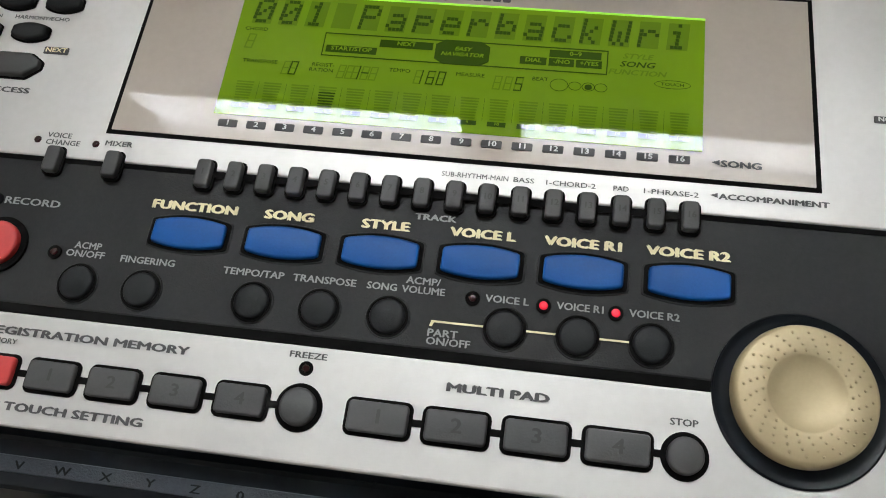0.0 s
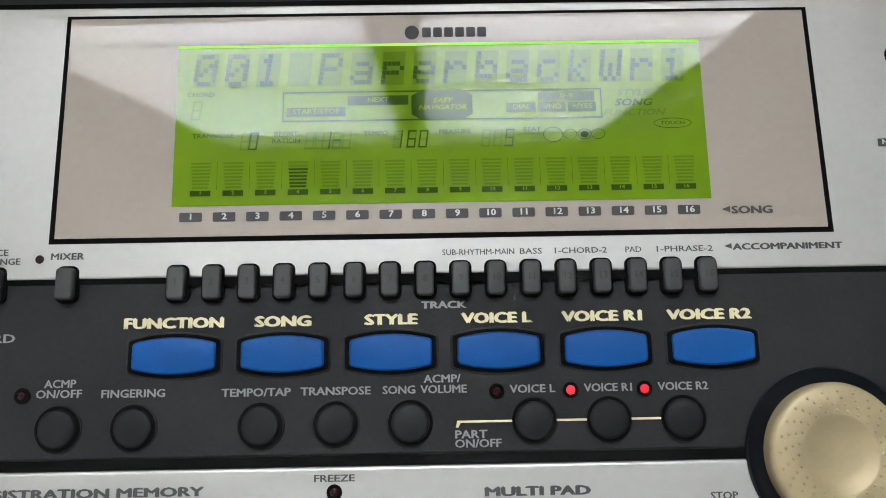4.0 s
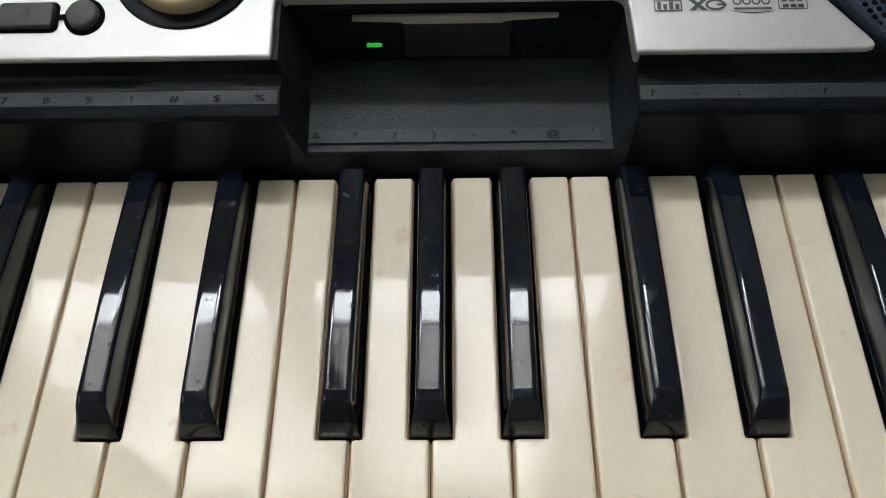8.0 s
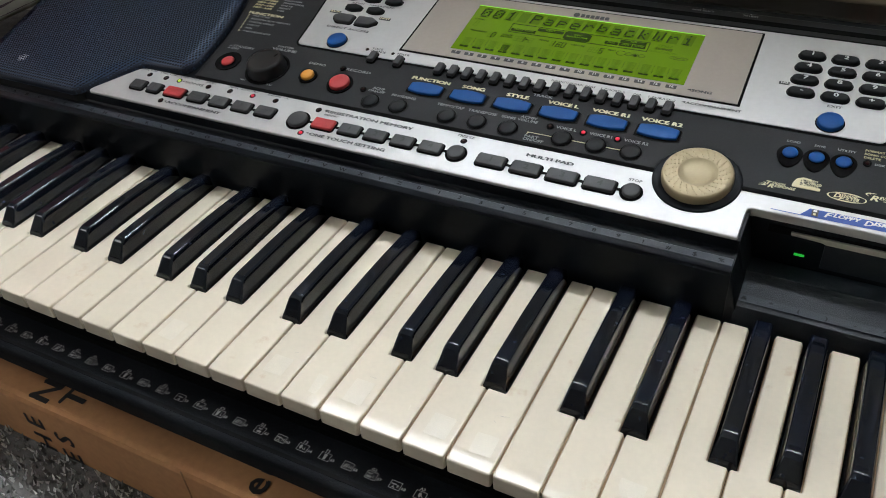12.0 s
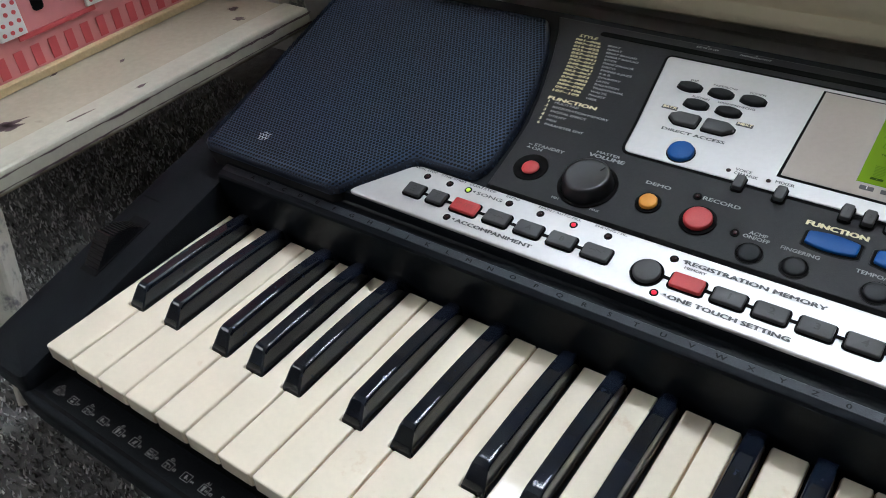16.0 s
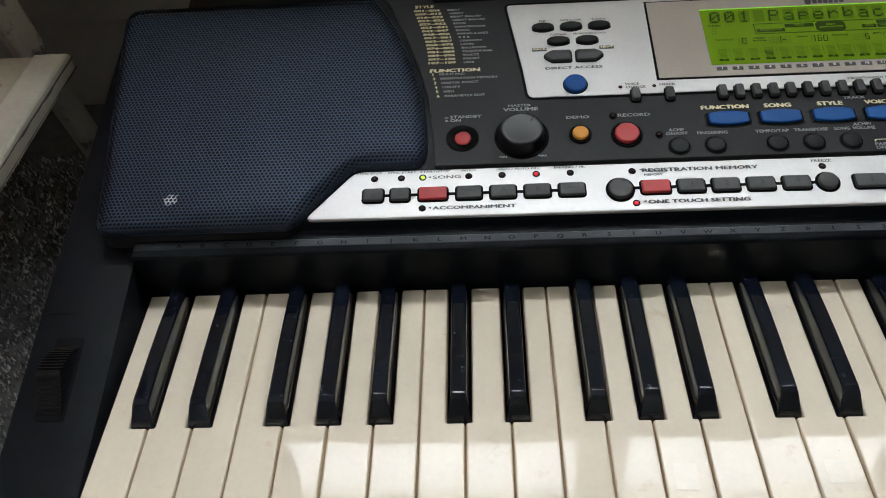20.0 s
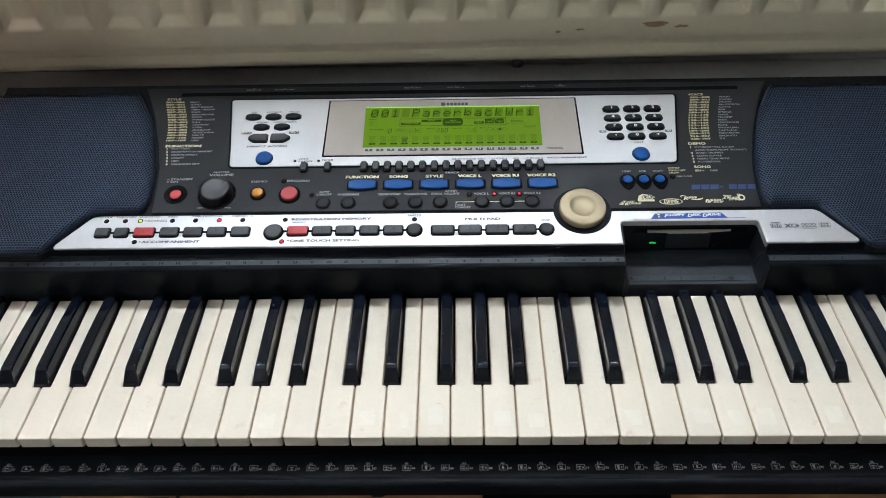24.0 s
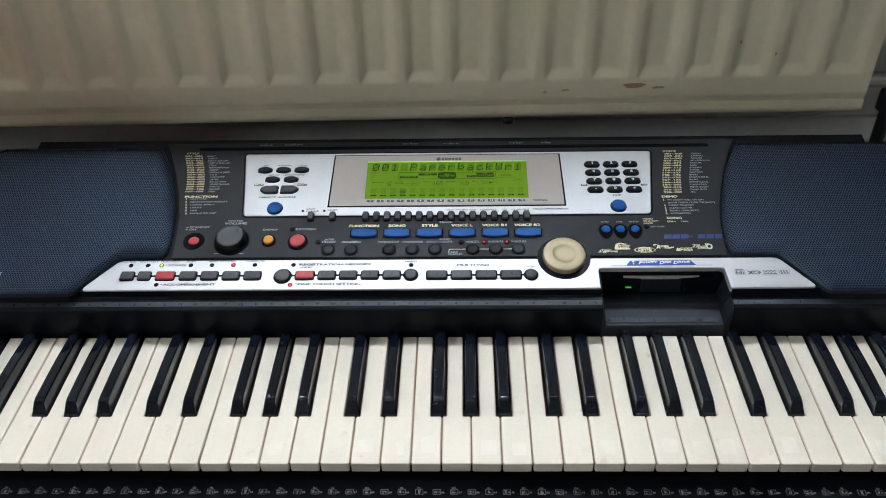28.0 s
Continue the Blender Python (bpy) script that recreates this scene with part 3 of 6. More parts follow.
for y0 in (-0.0300, -0.0090):
    bm = bmesh.new()
    prism(bm, rrect(0.0090, 0.014, 0.003), 0, 0.0006, 0, pose(0.0352, y0, 0.0520, 90, 0, 90))
    part("window_hole", bm, M_GROOVE, toy)
bm = bmesh.new()
box(bm, 0.0352, 0.0366, 0.052, 0.135, 0.0260, 0.09)
part("door_panel", bm, M_STRIPE, toy)

# ---- instrument ----
# All its parts are laid out with y from the front edge of the white keys and z from their tops.
P = 0.02351
kb = thing("electronic_keyboard", 0.0, 0.0, K - 0.046, "black and silver electronic keyboard with ivory and black keys", "keyboard")
LOW = Matrix.Translation((0, 0, 0.046))
RISE = 0.2195         # the panel's slope
SLOPE = math.atan(RISE)
SX, SY, DX, DY = 0.9979, 1.0189, -0.00134, -0.00194     # the panel's own scale and place against the keys
PM = Matrix.Translation((DX, DY, 0.00726 + RISE * DY)) @ Matrix.Rotation(SLOPE, 4, "X") @ Matrix.Diagonal((SX, SY, 1, 1))
CS = math.cos(SLOPE)


def pv(y):
    """Length along the sloping panel for a depth y."""
    return y / CS


def kpart(name, bm, material, parent=None, label=""):
    ob = part(name, bm, material, parent or kb, label, LOW if parent is None else None)
    return ob


def on(x, y, h=0.0):
    """The pose of a thing lying on the panel at x, y, raised by h."""
    return PM @ Matrix.Translation((x, pv(y), h))


def pan(poly):
    return [(x, pv(y)) for x, y in poly]


XC = 0.0025
# lower case: floor pan, front ledge, end cheeks
HW = 0.4765
bm = bmesh.new()
outline = rounded([(-HW, 0.352), (-HW, -0.0215), (HW, -0.0215), (HW, 0.352)], [0.012, 0.062, 0.062, 0.012], 8)
prism(bm, outline, -0.036, -0.024, 0.004, None, 3)
prism(bm, offset(outline, 0.003), -0.041, -0.0355)
prism(bm, offset(outline, 0.0065), -0.046, -0.0405)
smooth(kpart("lower_case", bm, M_CASE), 40)
bm = bmesh.new()
prism(bm, rrect(0.86, 0.0022, 0.0004, 2, 0.0, -0.0155), -0.0245, -0.0238)
kpart("ledge_groove", bm, M_GROOVE)
for s in (-1, 1):
    bm = bmesh.new()
    ci = 0.4265
    sec = rounded([(ci, -0.0185), (HW - 0.0015, -0.0185), (HW - 0.0015, 0.352), (ci, 0.352)], [0.006, 0.058, 0.012, 0], 8)
    loops = []
    for d, dz in ((0, None), (0.0, -0.0045), (0.0012, -0.0015), (0.0045, 0.0)):
        pts = offset(sec, d) if d else sec
        loops.append([bm.verts.new((s * x, y, -0.026 if dz is None else max(-0.020, -0.0085 + 0.2285 * y) + dz)) for x, y in pts])
    nn = len(sec)
    for a, b in zip(loops, loops[1:]):
        for i in range(nn):
            bm.faces.new((a[i], a[(i + 1) % nn], b[(i + 1) % nn], b[i]))
    top = bm.faces.new(loops[-1])
    bmesh.ops.recalc_face_normals(bm, faces=bm.faces)
    smooth(kpart("end_cheek", bm, M_CASE), 30)
# pitch bend wheel in the bass cheek
CT = math.degrees(math.atan(0.2285))
bm = bmesh.new()
prism(bm, rrect(0.0156, 0.0478, 0.0012, 3, -0.4522, 0.0745), -0.0100, -0.0077, 0, pose(0, 0, 0, CT, 0, 0))
kpart("wheel_slot", bm, M_GROOVE)
bm = bmesh.new()
side = [(0.0520, -0.002), (0.0535, 0.0035)]
for k in range(7):
    side += [(0.0545 + k * 0.0019, 0.0055 + k * 0.0020), (0.0552 + k * 0.0019, 0.0054 + k * 0.0020)]
side += [(0.0680, 0.0200), (0.0688, 0.0210), (0.0698, 0.0214), (0.0708, 0.0212)]
for k in range(11):
    u = k / 10
    y, z = 0.0716 + 0.0215 * u, 0.0210 - 0.0095 * u ** 2.2
    side += [(y, z - 0.0009), (y + 0.0006, z - 0.0009), (y + 0.0008, z), (y + 0.0015, z - 0.0002)]
side += [(0.0952, 0.008), (0.0955, -0.002)]
extrude_x(bm, side, -0.4588, -0.4456)
kpart("pitch_wheel", bm, M_WHEEL, None, "ribbed black pitch bend wheel")
bm = bmesh.new()
prism(bm, rrect(0.0150, 0.0007, 0.0003, 2, -0.4605, 0.1138), -0.0086, -0.0080, 0, pose(0, 0, 0, CT, 0, 0))
kpart("centre_mark", bm, M_GROOVE)

# fallboard behind the keys, with its lettered ledge, on both sides of the disk drive
FX0, FX1 = 0.1400, 0.2535
prof = [(0.1430, -0.012), (0.1430, 0.0285), (0.1438, 0.0300), (0.1450, 0.0308), (0.1560, 0.0335), (0.1572, 0.0345), (0.1575, 0.0405),
        (0.20, 0.0495), (0.35, 0.082), (0.35, -0.012)]
for x0, x1 in ((-0.4262, FX0), (FX1, 0.4262)):
    bm = bmesh.new()
    extrude_x(bm, prof, x0, x1)
    smooth(kpart("fallboard", bm, M_FALL), 25)
bm = bmesh.new()
extrude_x(bm, [(0.183, -0.012), (0.183, 0.0452), (0.20, 0.0495), (0.35, 0.082), (0.35, -0.012)], FX0 - 0.001, FX1 + 0.001)
kpart("back_shell", bm, M_FALL)
for x0, x1 in ((-0.4258, FX0 - 0.0008), (FX1 + 0.0008, 0.4258)):
    bm = bmesh.new()
    extrude_x(bm, [(0.1471, 0.03110), (0.1473, 0.03165), (0.1517, 0.03275), (0.1520, 0.0326), (0.1520, 0.0320)], x0, x1)
    kpart("letter_strip", bm, M_STRIP)
ch = "ABCDEFGHIJKLMNOPQRSTUVWXYZ0123456789!#$%"
for i, c in enumerate(ch):
    x = 0.1335 - (len(ch) - 1 - i) * 0.01366
    me = letters(c, 0.0034, 1.45)
    me.materials.append(M_ENGRAVE)
    place("ledge_letter", me, kb, "", LOW @ Matrix.Translation((x, 0.1491, 0.03225)) @ Matrix.Rotation(math.atan(0.0027 / 0.011), 4, "X"))
for i, c in enumerate("?-;:/"):
    me = letters(c, 0.0034, 1.45)
    me.materials.append(M_ENGRAVE)
    place("ledge_letter", me, kb, "", LOW @ Matrix.Translation((0.2578 + i * 0.0135, 0.1491, 0.03225)) @ Matrix.Rotation(math.atan(0.0027 / 0.011), 4, "X"))

# disk drive bay
drive = part("disk_drive", bmesh.new(), M_FALL, kb, "black floppy disk drive bay with a lit green lamp", LOW)
bm = bmesh.new()
extrude_x(bm, [(0.1445, -0.012), (0.1445, 0.0045), (0.1462, 0.0076), (0.150, 0.0084), (0.164, 0.0104), (0.1660, 0.0110), (0.1675, 0.0125), (0.1690, 0.0138), (0.181, 0.0145), (0.181, -0.012)], 0.1445, 0.2505)
smooth(kpart("tray", bm, M_TRAY, drive), 30)
for xa, xb in ((FX0 - 0.0004, 0.1453), (FX1 + 0.0004, 0.2492)):
    outer_p = [(0.1431, -0.012), (0.1431, 0.0282), (0.1450, 0.0306), (0.1568, 0.0338), (0.1572, 0.0400), (0.182, 0.0455), (0.182, -0.012)]
    inner_p = [(0.1447, -0.012), (0.1447, 0.0045), (0.1462, 0.0074), (0.150, 0.0083), (0.164, 0.0105), (0.182, 0.0150), (0.182, -0.012)]
    bm = bmesh.new()
    ra, rb = [bm.verts.new((xa, y, z)) for y, z in outer_p], [bm.verts.new((xb, y, z)) for y, z in inner_p]
    for i in range(7):
        bm.faces.new((ra[i], ra[(i + 1) % 7], rb[(i + 1) % 7], rb[i]))
    bm.faces.new(ra)
    bm.faces.new(rb[::-1])
    bmesh.ops.recalc_face_normals(bm, faces=bm.faces)
    kpart("bay_side", bm, M_TRAY, drive)
bm = bmesh.new()
box(bm, FX0 - 0.0003, FX1 + 0.0003, 0.1803, 0.1826, 0.0160, 0.0440, 0.0008)
kpart("drive_face", bm, M_FALL, drive)
bm = bmesh.new()
box(bm, 0.1505, 0.2430, 0.1796, 0.1806, 0.0348, 0.0392)
kpart("disk_slot", bm, M_GROOVE, drive)
bm = bmesh.new()
prism(bm, [(0.1620, 0.0360), (0.1775, 0.0353), (0.1790, 0.0345), (0.2115, 0.0345), (0.2130, 0.0354), (0.2300, 0.0366), (0.2300, 0.0378), (0.1620, 0.0378)], 0, 0.0012, 0, pose(0, 0.1795, 0, 90, 0, 0))
kpart("disk_edge", bm, M_STEEL, drive, "metal shutter edge of an inserted disk")
bm = bmesh.new()
box(bm, 0.1790, 0.2150, 0.1790, 0.1804, 0.0185, 0.0342, 0.0006)
kpart("centre_bezel", bm, M_TRAY, drive)
bm = bmesh.new()
box(bm, 0.2195, 0.2330, 0.1783, 0.1804, 0.0185, 0.0222, 0.0006)
kpart("eject_button", bm, M_FALL, drive)
bm = bmesh.new()
for k in range(4):
    box(bm, 0.1655 + k * 0.00125, 0.1670 + k * 0.00125, 0.1790, 0.1804, 0.0232 + 0.00012 * (k % 2), 0.0241 - 0.00015 * (k % 2), 0.0002)
kpart("drive_lamp", bm, M_LED_GREEN, drive, "lit green drive lamp")
bm = bmesh.new()
prism(bm, rrect(0.0995, 0.0052, 0.0004, 2, 0.1952, 0.0), 0, 0.00035, 0, Matrix.Translation((0, 0.1515, 0.0090)) @ Matrix.Rotation(0.12, 4, "X"))
kpart("tray_strip", bm, M_STRIP, drive)
for i, c in enumerate("&*()-^@'"):
    me = letters(c, 0.0040, 1.2)
    me.materials.append(M_ENGRAVE)
    place("tray_letter", me, drive, "", Matrix.Translation((0.1478 + i * 0.01352, 0.1515, 0.00945)) @ Matrix.Rotation(0.12, 4, "X"))

# charcoal control panel with curved sides
left_side = [(-0.2885, 0.3385), (-0.2815, 0.325), (-0.2719, 0.3004), (-0.2619, 0.2706), (-0.2547, 0.2423), (-0.2523, 0.2212), (-0.2505, 0.1915)]
right_side = [(2 * XC + 0.0025 - x, y) for x, y in left_side[::-1]]
bm = bmesh.new()
prism(bm, pan(left_side + right_side), -0.012, 0.0, 0.0008, PM)
panel = kpart("control_panel", bm, M_PANEL)
bm = bmesh.new()
prism(bm, rrect(0.522, 0.0042, 0.002, 4, 0.0075, pv(0.3300)), -0.001, 0.0003, 0, PM)
kpart("music_rest_slot", bm, M_GROOVE, panel)
bm = bmesh.new()
prism(bm, rrect(0.50, 0.0028, 0.001, 3, 0.0025, pv(0.1903)), -0.001, 0.0003, 0, PM)
kpart("panel_groove", bm, M_GROOVE, panel)

# silver control strip with its sloping ends and the drive cut-out
sl, sr = XC - 0.3285, XC + 0.3280
strip = rounded([(sl, 0.1562), (FX0, 0.1562), (FX0, 0.1778), (FX1 - 0.001, 0.1778), (FX1 + 0.0005, 0.1562), (sr, 0.1562), (XC + 0.3000, 0.1888), (XC - 0.3000, 0.1888)],
                [0.003, 0.0012, 0.0035, 0.0035, 0.0012, 0.003, 0.012, 0.012], 5)
bm = bmesh.new()
prism(bm, pan(strip), -0.0055, 0.0006, 0.0009, PM, 3)
strip_ob = smooth(kpart("control_strip", bm, M_SILVER), 14)

# upper silver panel round the display
bm = bmesh.new()
up = rounded([(XC - 0.1952, 0.2405), (XC + 0.1945, 0.2405), (XC + 0.1975, 0.262), (XC + 0.2060, 0.3218), (XC - 0.2060, 0.3218), (XC - 0.1975, 0.262)], [0.005, 0.005, 0.06, 0.003, 0.003, 0.06], 5)
prism(bm, offset(pan(up), -0.0016), -0.002, 0.0003, 0, PM)
kpart("panel_groove", bm, M_GROOVE, panel)
bm = bmesh.new()
prism(bm, pan(up), -0.002, 0.0008, 0.0007, PM, 3)
display = smooth(kpart("display_panel", bm, M_SILVER), 14)
bm = bmesh.new()
prism(bm, pan([(-0.1124, 0.2504), (0.1178, 0.2504), (0.1168, 0.3190), (-0.1118, 0.3190)]), 0, 0.0010, 0, PM)
kpart("window_border", bm, M_GROOVE, display)
bm = bmesh.new()
prism(bm, pan([(-0.1107, 0.2519), (0.1161, 0.2519), (0.1153, 0.3179), (-0.1104, 0.3179)]), 0, 0.0013, 0, PM)
bezel = kpart("display_window", bm, M_BEZEL, display, "glossy bronze display window")
LX0, LX1, LY0, LY1 = -0.0770, 0.0823, 0.2606, 0.3088
bm = bmesh.new()
prism(bm, pan([(LX0, LY0), (LX1, LY0), (LX1, LY1), (LX0, LY1)]), 0, 0.0015, 0, PM)
lcd = kpart("lcd_screen", bm, M_LCD, None, "backlit green liquid crystal display")
lcd.parent = kb


def words(text, x, y, size, ink, parent=None, wide=1.0, align="CENTER", slant=0.0, h=0.0004, turn=0.0, name="lettering", bold=0.06):
    """Lettering on the panel; x may be the two ends between which it is set."""
    me = letters(text, size, wide, align, slant, bold)
    if isinstance(x, tuple):
        vx, vy = [v.co.x for v in me.vertices], [v.co.y for v in me.vertices]
        k = (x[1] - x[0]) / (max(vx) - min(vx))
        me.transform(Matrix.Diagonal((k, 1, 1, 1)) @ Matrix.Translation((-(max(vx) + min(vx)) / 2, -(max(vy) + min(vy)) / 2, 0)))
        x = (x[0] + x[1]) / 2
    me.materials.append(ink)
    base = LOW if parent is None else Matrix()
    return place(name, me, parent or kb, "", base @ on(x, y, h) @ Matrix.Rotation(turn, 4, "Z"))


def flat(poly, ink, parent, h=0.0004, name="printed_mark"):
    bm = bmesh.new()
    bm.faces.new([bm.verts.new(PM @ Vector((x, pv(y), h))) for x, y in poly])
    return kpart(name, bm, ink, parent)


def plate(name, poly, material, parent, h0, h1, bevel, x, y, label=""):
    bm = bmesh.new()
    prism(bm, poly, h0, h1, bevel, on(x, y), 3)
    return smooth(kpart(name, bm, material, parent, label), 40)


def rect(x0, x1, y0, y1):
    return [(x0, y0), (x1, y0), (x1, y1), (x0, y1)]


def lamp(x, y, material, parent):
    plate("lamp_rim", disc(0.0022, 16), M_GROOVE, parent, 0.0, 0.0007, 0, x, y)
    plate("indicator_lamp", disc(0.0013, 16), material, parent, 0.0, 0.0013, 0.0006, x, y)


def button(x, y, w, h, material, parent=None, tall=0.0028, r=0.0014, well=0.0009, name="button", label=""):
    """A rectangular rubber button in its dark well."""
    ob = plate(name, rrect(w, h, r), material, parent, -0.001, tall, 0.0007, x, y, label)
    plate("well", rrect(w + 2 * well, h + 2 * well, r + well), M_GROOVE, ob, -0.001, 0.0010, 0, x, y)
    return ob


def round_button(x, y, r, material, tall=0.003, well=0.001, name="round_button", label="", dish=0.0, deep=0.0010):
    bm = bmesh.new()
    prof = [(r, -0.001), (r, tall - 0.0008), (r - 0.0003, tall - 0.0002), (r - 0.001, tall), (r * 0.55, tall + 0.0003 - dish * 0.5), (r * 0.2, tall + 0.0004 - dish), (0.0001, tall + 0.0004 - dish)]
    lathe(bm, prof, 36, on(x, y))
    ob = smooth(kpart(name, bm, material, None, label), 50)
    ring = plate("well", disc(r + well, 36), M_GROOVE, ob, -0.001, deep, 0, x, y)
    if deep < 0.0010:
        plate("well_rim", disc(r + well + 0.0005, 36), M_PANEL, ob, -0.001, 0.0003, 0.0003, x, y)
    return ob


def almond(w, h, n=10, bow=0.35):
    """A lens-like outline: straight ends, bowed long sides."""
    pts = []
    for i in range(n + 1):
        t = -1 + 2 * i / n
        pts.append((t * w / 2, -h / 2 * (1 - bow * t * t)))
    return rounded(pts + [(-x, -y) for x, y in pts], 0.0012, 2)


# ---- controls on the charcoal panel ----
names6 = ["FUNCTION", "SONG", "STYLE", "VOICE L", "VOICE R1", "VOICE R2"]
for i, t in enumerate(names6):
    x = -0.0745 + 0.0308 * i
    ob = plate("mode_button", almond(0.0236, 0.0104, bow=0.3), M_BLUE, None, -0.001, 0.0021, 0.0009, x, 0.2188, "blue mode button")
    ob.matrix_basis = LOW
    plate("well", almond(0.0262, 0.0124, bow=0.3), M_GROOVE, ob, -0.001, 0.0006, 0, x, 0.2188)
    plate("well_rim", almond(0.0274, 0.0136, bow=0.3), M_PANEL, ob, -0.001, 0.0003, 0.0003, x, 0.2188)
    words(t, ((-0.0894, -0.0607), (-0.0520, -0.0356), (-0.0205, -0.0050), (0.0074, 0.0279), (0.0363, 0.0597), (0.0667, 0.0914))[i], 0.2279, 0.0041, M_INK_CREAM, panel, bold=0.13)
for x, t in ((-0.1063, "ACMP\nON/OFF"), (-0.0852, "FINGERING"), (-0.0496, "TEMPO/TAP"), (-0.0285, "TRANSPOSE"), (-0.0075, ""), (0.0274, ""), (0.0485, ""), (0.0695, "")):
    round_button(x, 0.1998, 0.0054, M_DARKBTN, 0.0017, 0.0009, deep=0.0006)
for t, x0, x1, y in (("ACMP", -0.1109, -0.1018, 0.2119), ("ON/OFF", -0.1130, -0.1000, 0.2092), ("FINGERING", -0.0946, -0.0766, 0.2090), ("TEMPO/TAP", -0.0608, -0.0412, 0.2087), ("TRANSPOSE", -0.0385, -0.0186, 0.2087),
                     ("SONG", -0.0153, -0.0060, 0.2087), ("ACMP/", -0.0037, 0.0069, 0.2115), ("VOLUME", -0.0046, 0.0086, 0.2087), ("VOICE L", 0.0207, 0.0337, 0.2084), ("VOICE R1", 0.0418, 0.0555, 0.2084), ("VOICE R2", 0.0628, 0.0772, 0.2084),
                     ("PART", 0.0050, 0.0141, 0.1966), ("ON/OFF", 0.0049, 0.0180, 0.1942)):
    words(t, (x0, x1), y, 0.0031, M_INK_GREY, panel)
for x, t, m in ((0.0170, "VOICE L", M_LED_OFF), (0.0380, "VOICE R1", M_LED_RED), (0.0590, "VOICE R2", M_LED_RED)):
    lamp(x, 0.2078, m, panel)
lamp(-0.1168, 0.2088, M_LED_OFF, panel)
flat(rect(0.0056, 0.0217, 0.1996, 0.2002), M_INK_CREAM, panel)
flat([(0.0052, 0.1984), (0.0060, 0.1984), (0.0066, 0.1996), (0.0066, 0.2002), (0.0056, 0.1998)], M_INK_CREAM, panel)
flat(rect(0.0333, 0.0424, 0.1996, 0.2002), M_INK_CREAM, panel)
flat(rect(0.0543, 0.0634, 0.1996, 0.2002), M_INK_CREAM, panel)
words("TRACK", (-0.0041, 0.0091), 0.2317, 0.0028, M_INK_GREY, panel, bold=0.1)

# track buttons straddle the edge of the display panel
for i in range(16):
    x = -0.0744 + i * 0.010233
    b = button(x, 0.2387, 0.0050, 0.0094, M_GREY, None, 0.0036, 0.0012, 0.0008, "track_button")
    words(str(i + 1), x, 0.2387, 0.0028, M_MOULD, b, 1.0, h=0.0037)
flat(rect(-0.0744, 0.0791, 0.2380, 0.2394), M_GROOVE, display, 0.0011, "button_link")
for x in (-0.1270, -0.1062):
    button(x, 0.2390, 0.0050, 0.0090, M_GREY, None, 0.0036, 0.0012, 0.0008, "track_button")
lamp(-0.1355, 0.2462, M_LED_OFF, display)
lamp(-0.1147, 0.2462, M_LED_OFF, display)
words("VOICE\nCHANGE", -0.1325, 0.2468, 0.0026, M_INK_DARK, display, 1.15, "LEFT", h=0.0010)
words("MIXER", (-0.1114, -0.1017), 0.2469, 0.0027, M_INK_DARK, display, h=0.0010)
for t, x0, x1 in (("SUB-RHYTHM-MAIN", 0.0023, 0.0234), ("BASS", 0.0250, 0.0315), ("1-CHORD-2", 0.0352, 0.0505), ("PAD", 0.0559, 0.0606), ("1-PHRASE-2", 0.0651, 0.0816)):
    words(t, (x0, x1), 0.2463, 0.0024, M_INK_DARK, display, h=0.0010, bold=0.03)
words("ACCOMPANIMENT", (0.0874, 0.1199), 0.2466, 0.0026, M_INK_DARK, display, h=0.0010, bold=0.1)
flat([(0.0850, 0.2468), (0.0872, 0.2460), (0.0872, 0.2476)], M_INK_DARK, display, 0.0010)
words("SONG", (0.0878, 0.1001), 0.2571, 0.0031, M_INK_DARK, bezel, h=0.0016, bold=0.1)
flat([(0.0850, 0.2573), (0.0875, 0.2564), (0.0875, 0.2582)], M_INK_DARK, bezel, 0.0016)
for i in range(16):
    x = -0.0713 + i * 0.00978
    plate("channel_number", rrect(0.0066, 0.0027, 0.0004, 2), M_INK_DARK, bezel, 0.0013, 0.0015, 0, x, 0.2574)
    words(str(i + 1), x, 0.2574, 0.0026, M_INK_WHITE, bezel, 1.2, h=0.0017)
# maker's mark over the display, as plain shapes
plate("maker_mark", disc(0.0022, 24), M_INK_DARK, bezel, 0.0013, 0.0015, 0, -0.0058, 0.3123)
for i in range(6):
    plate("maker_mark", rrect(0.0027, 0.0031, 0.0004, 2), M_INK_DARK, bezel, 0.0013, 0.0015, 0, -0.0013 + i * 0.0034, 0.3123)

# liquid crystal segments, laid out in fractions of the screen's width and height from its upper left corner
H_ = 0.0018
LW, LH = LX1 - LX0, LY1 - LY0


def at(u, v):
    return LX0 + u * LW, LY1 - v * LH


def lcd_rect(u0, u1, v0, v1, material, name, h=H_, lean=0.0):
    (x0, y1), (x1, y0) = at(u0, v0), at(u1, v1)
    return flat([(x0 - lean, y0), (x1 - lean, y0), (x1 + lean, y1), (x0 + lean, y1)], material, lcd, h, name)


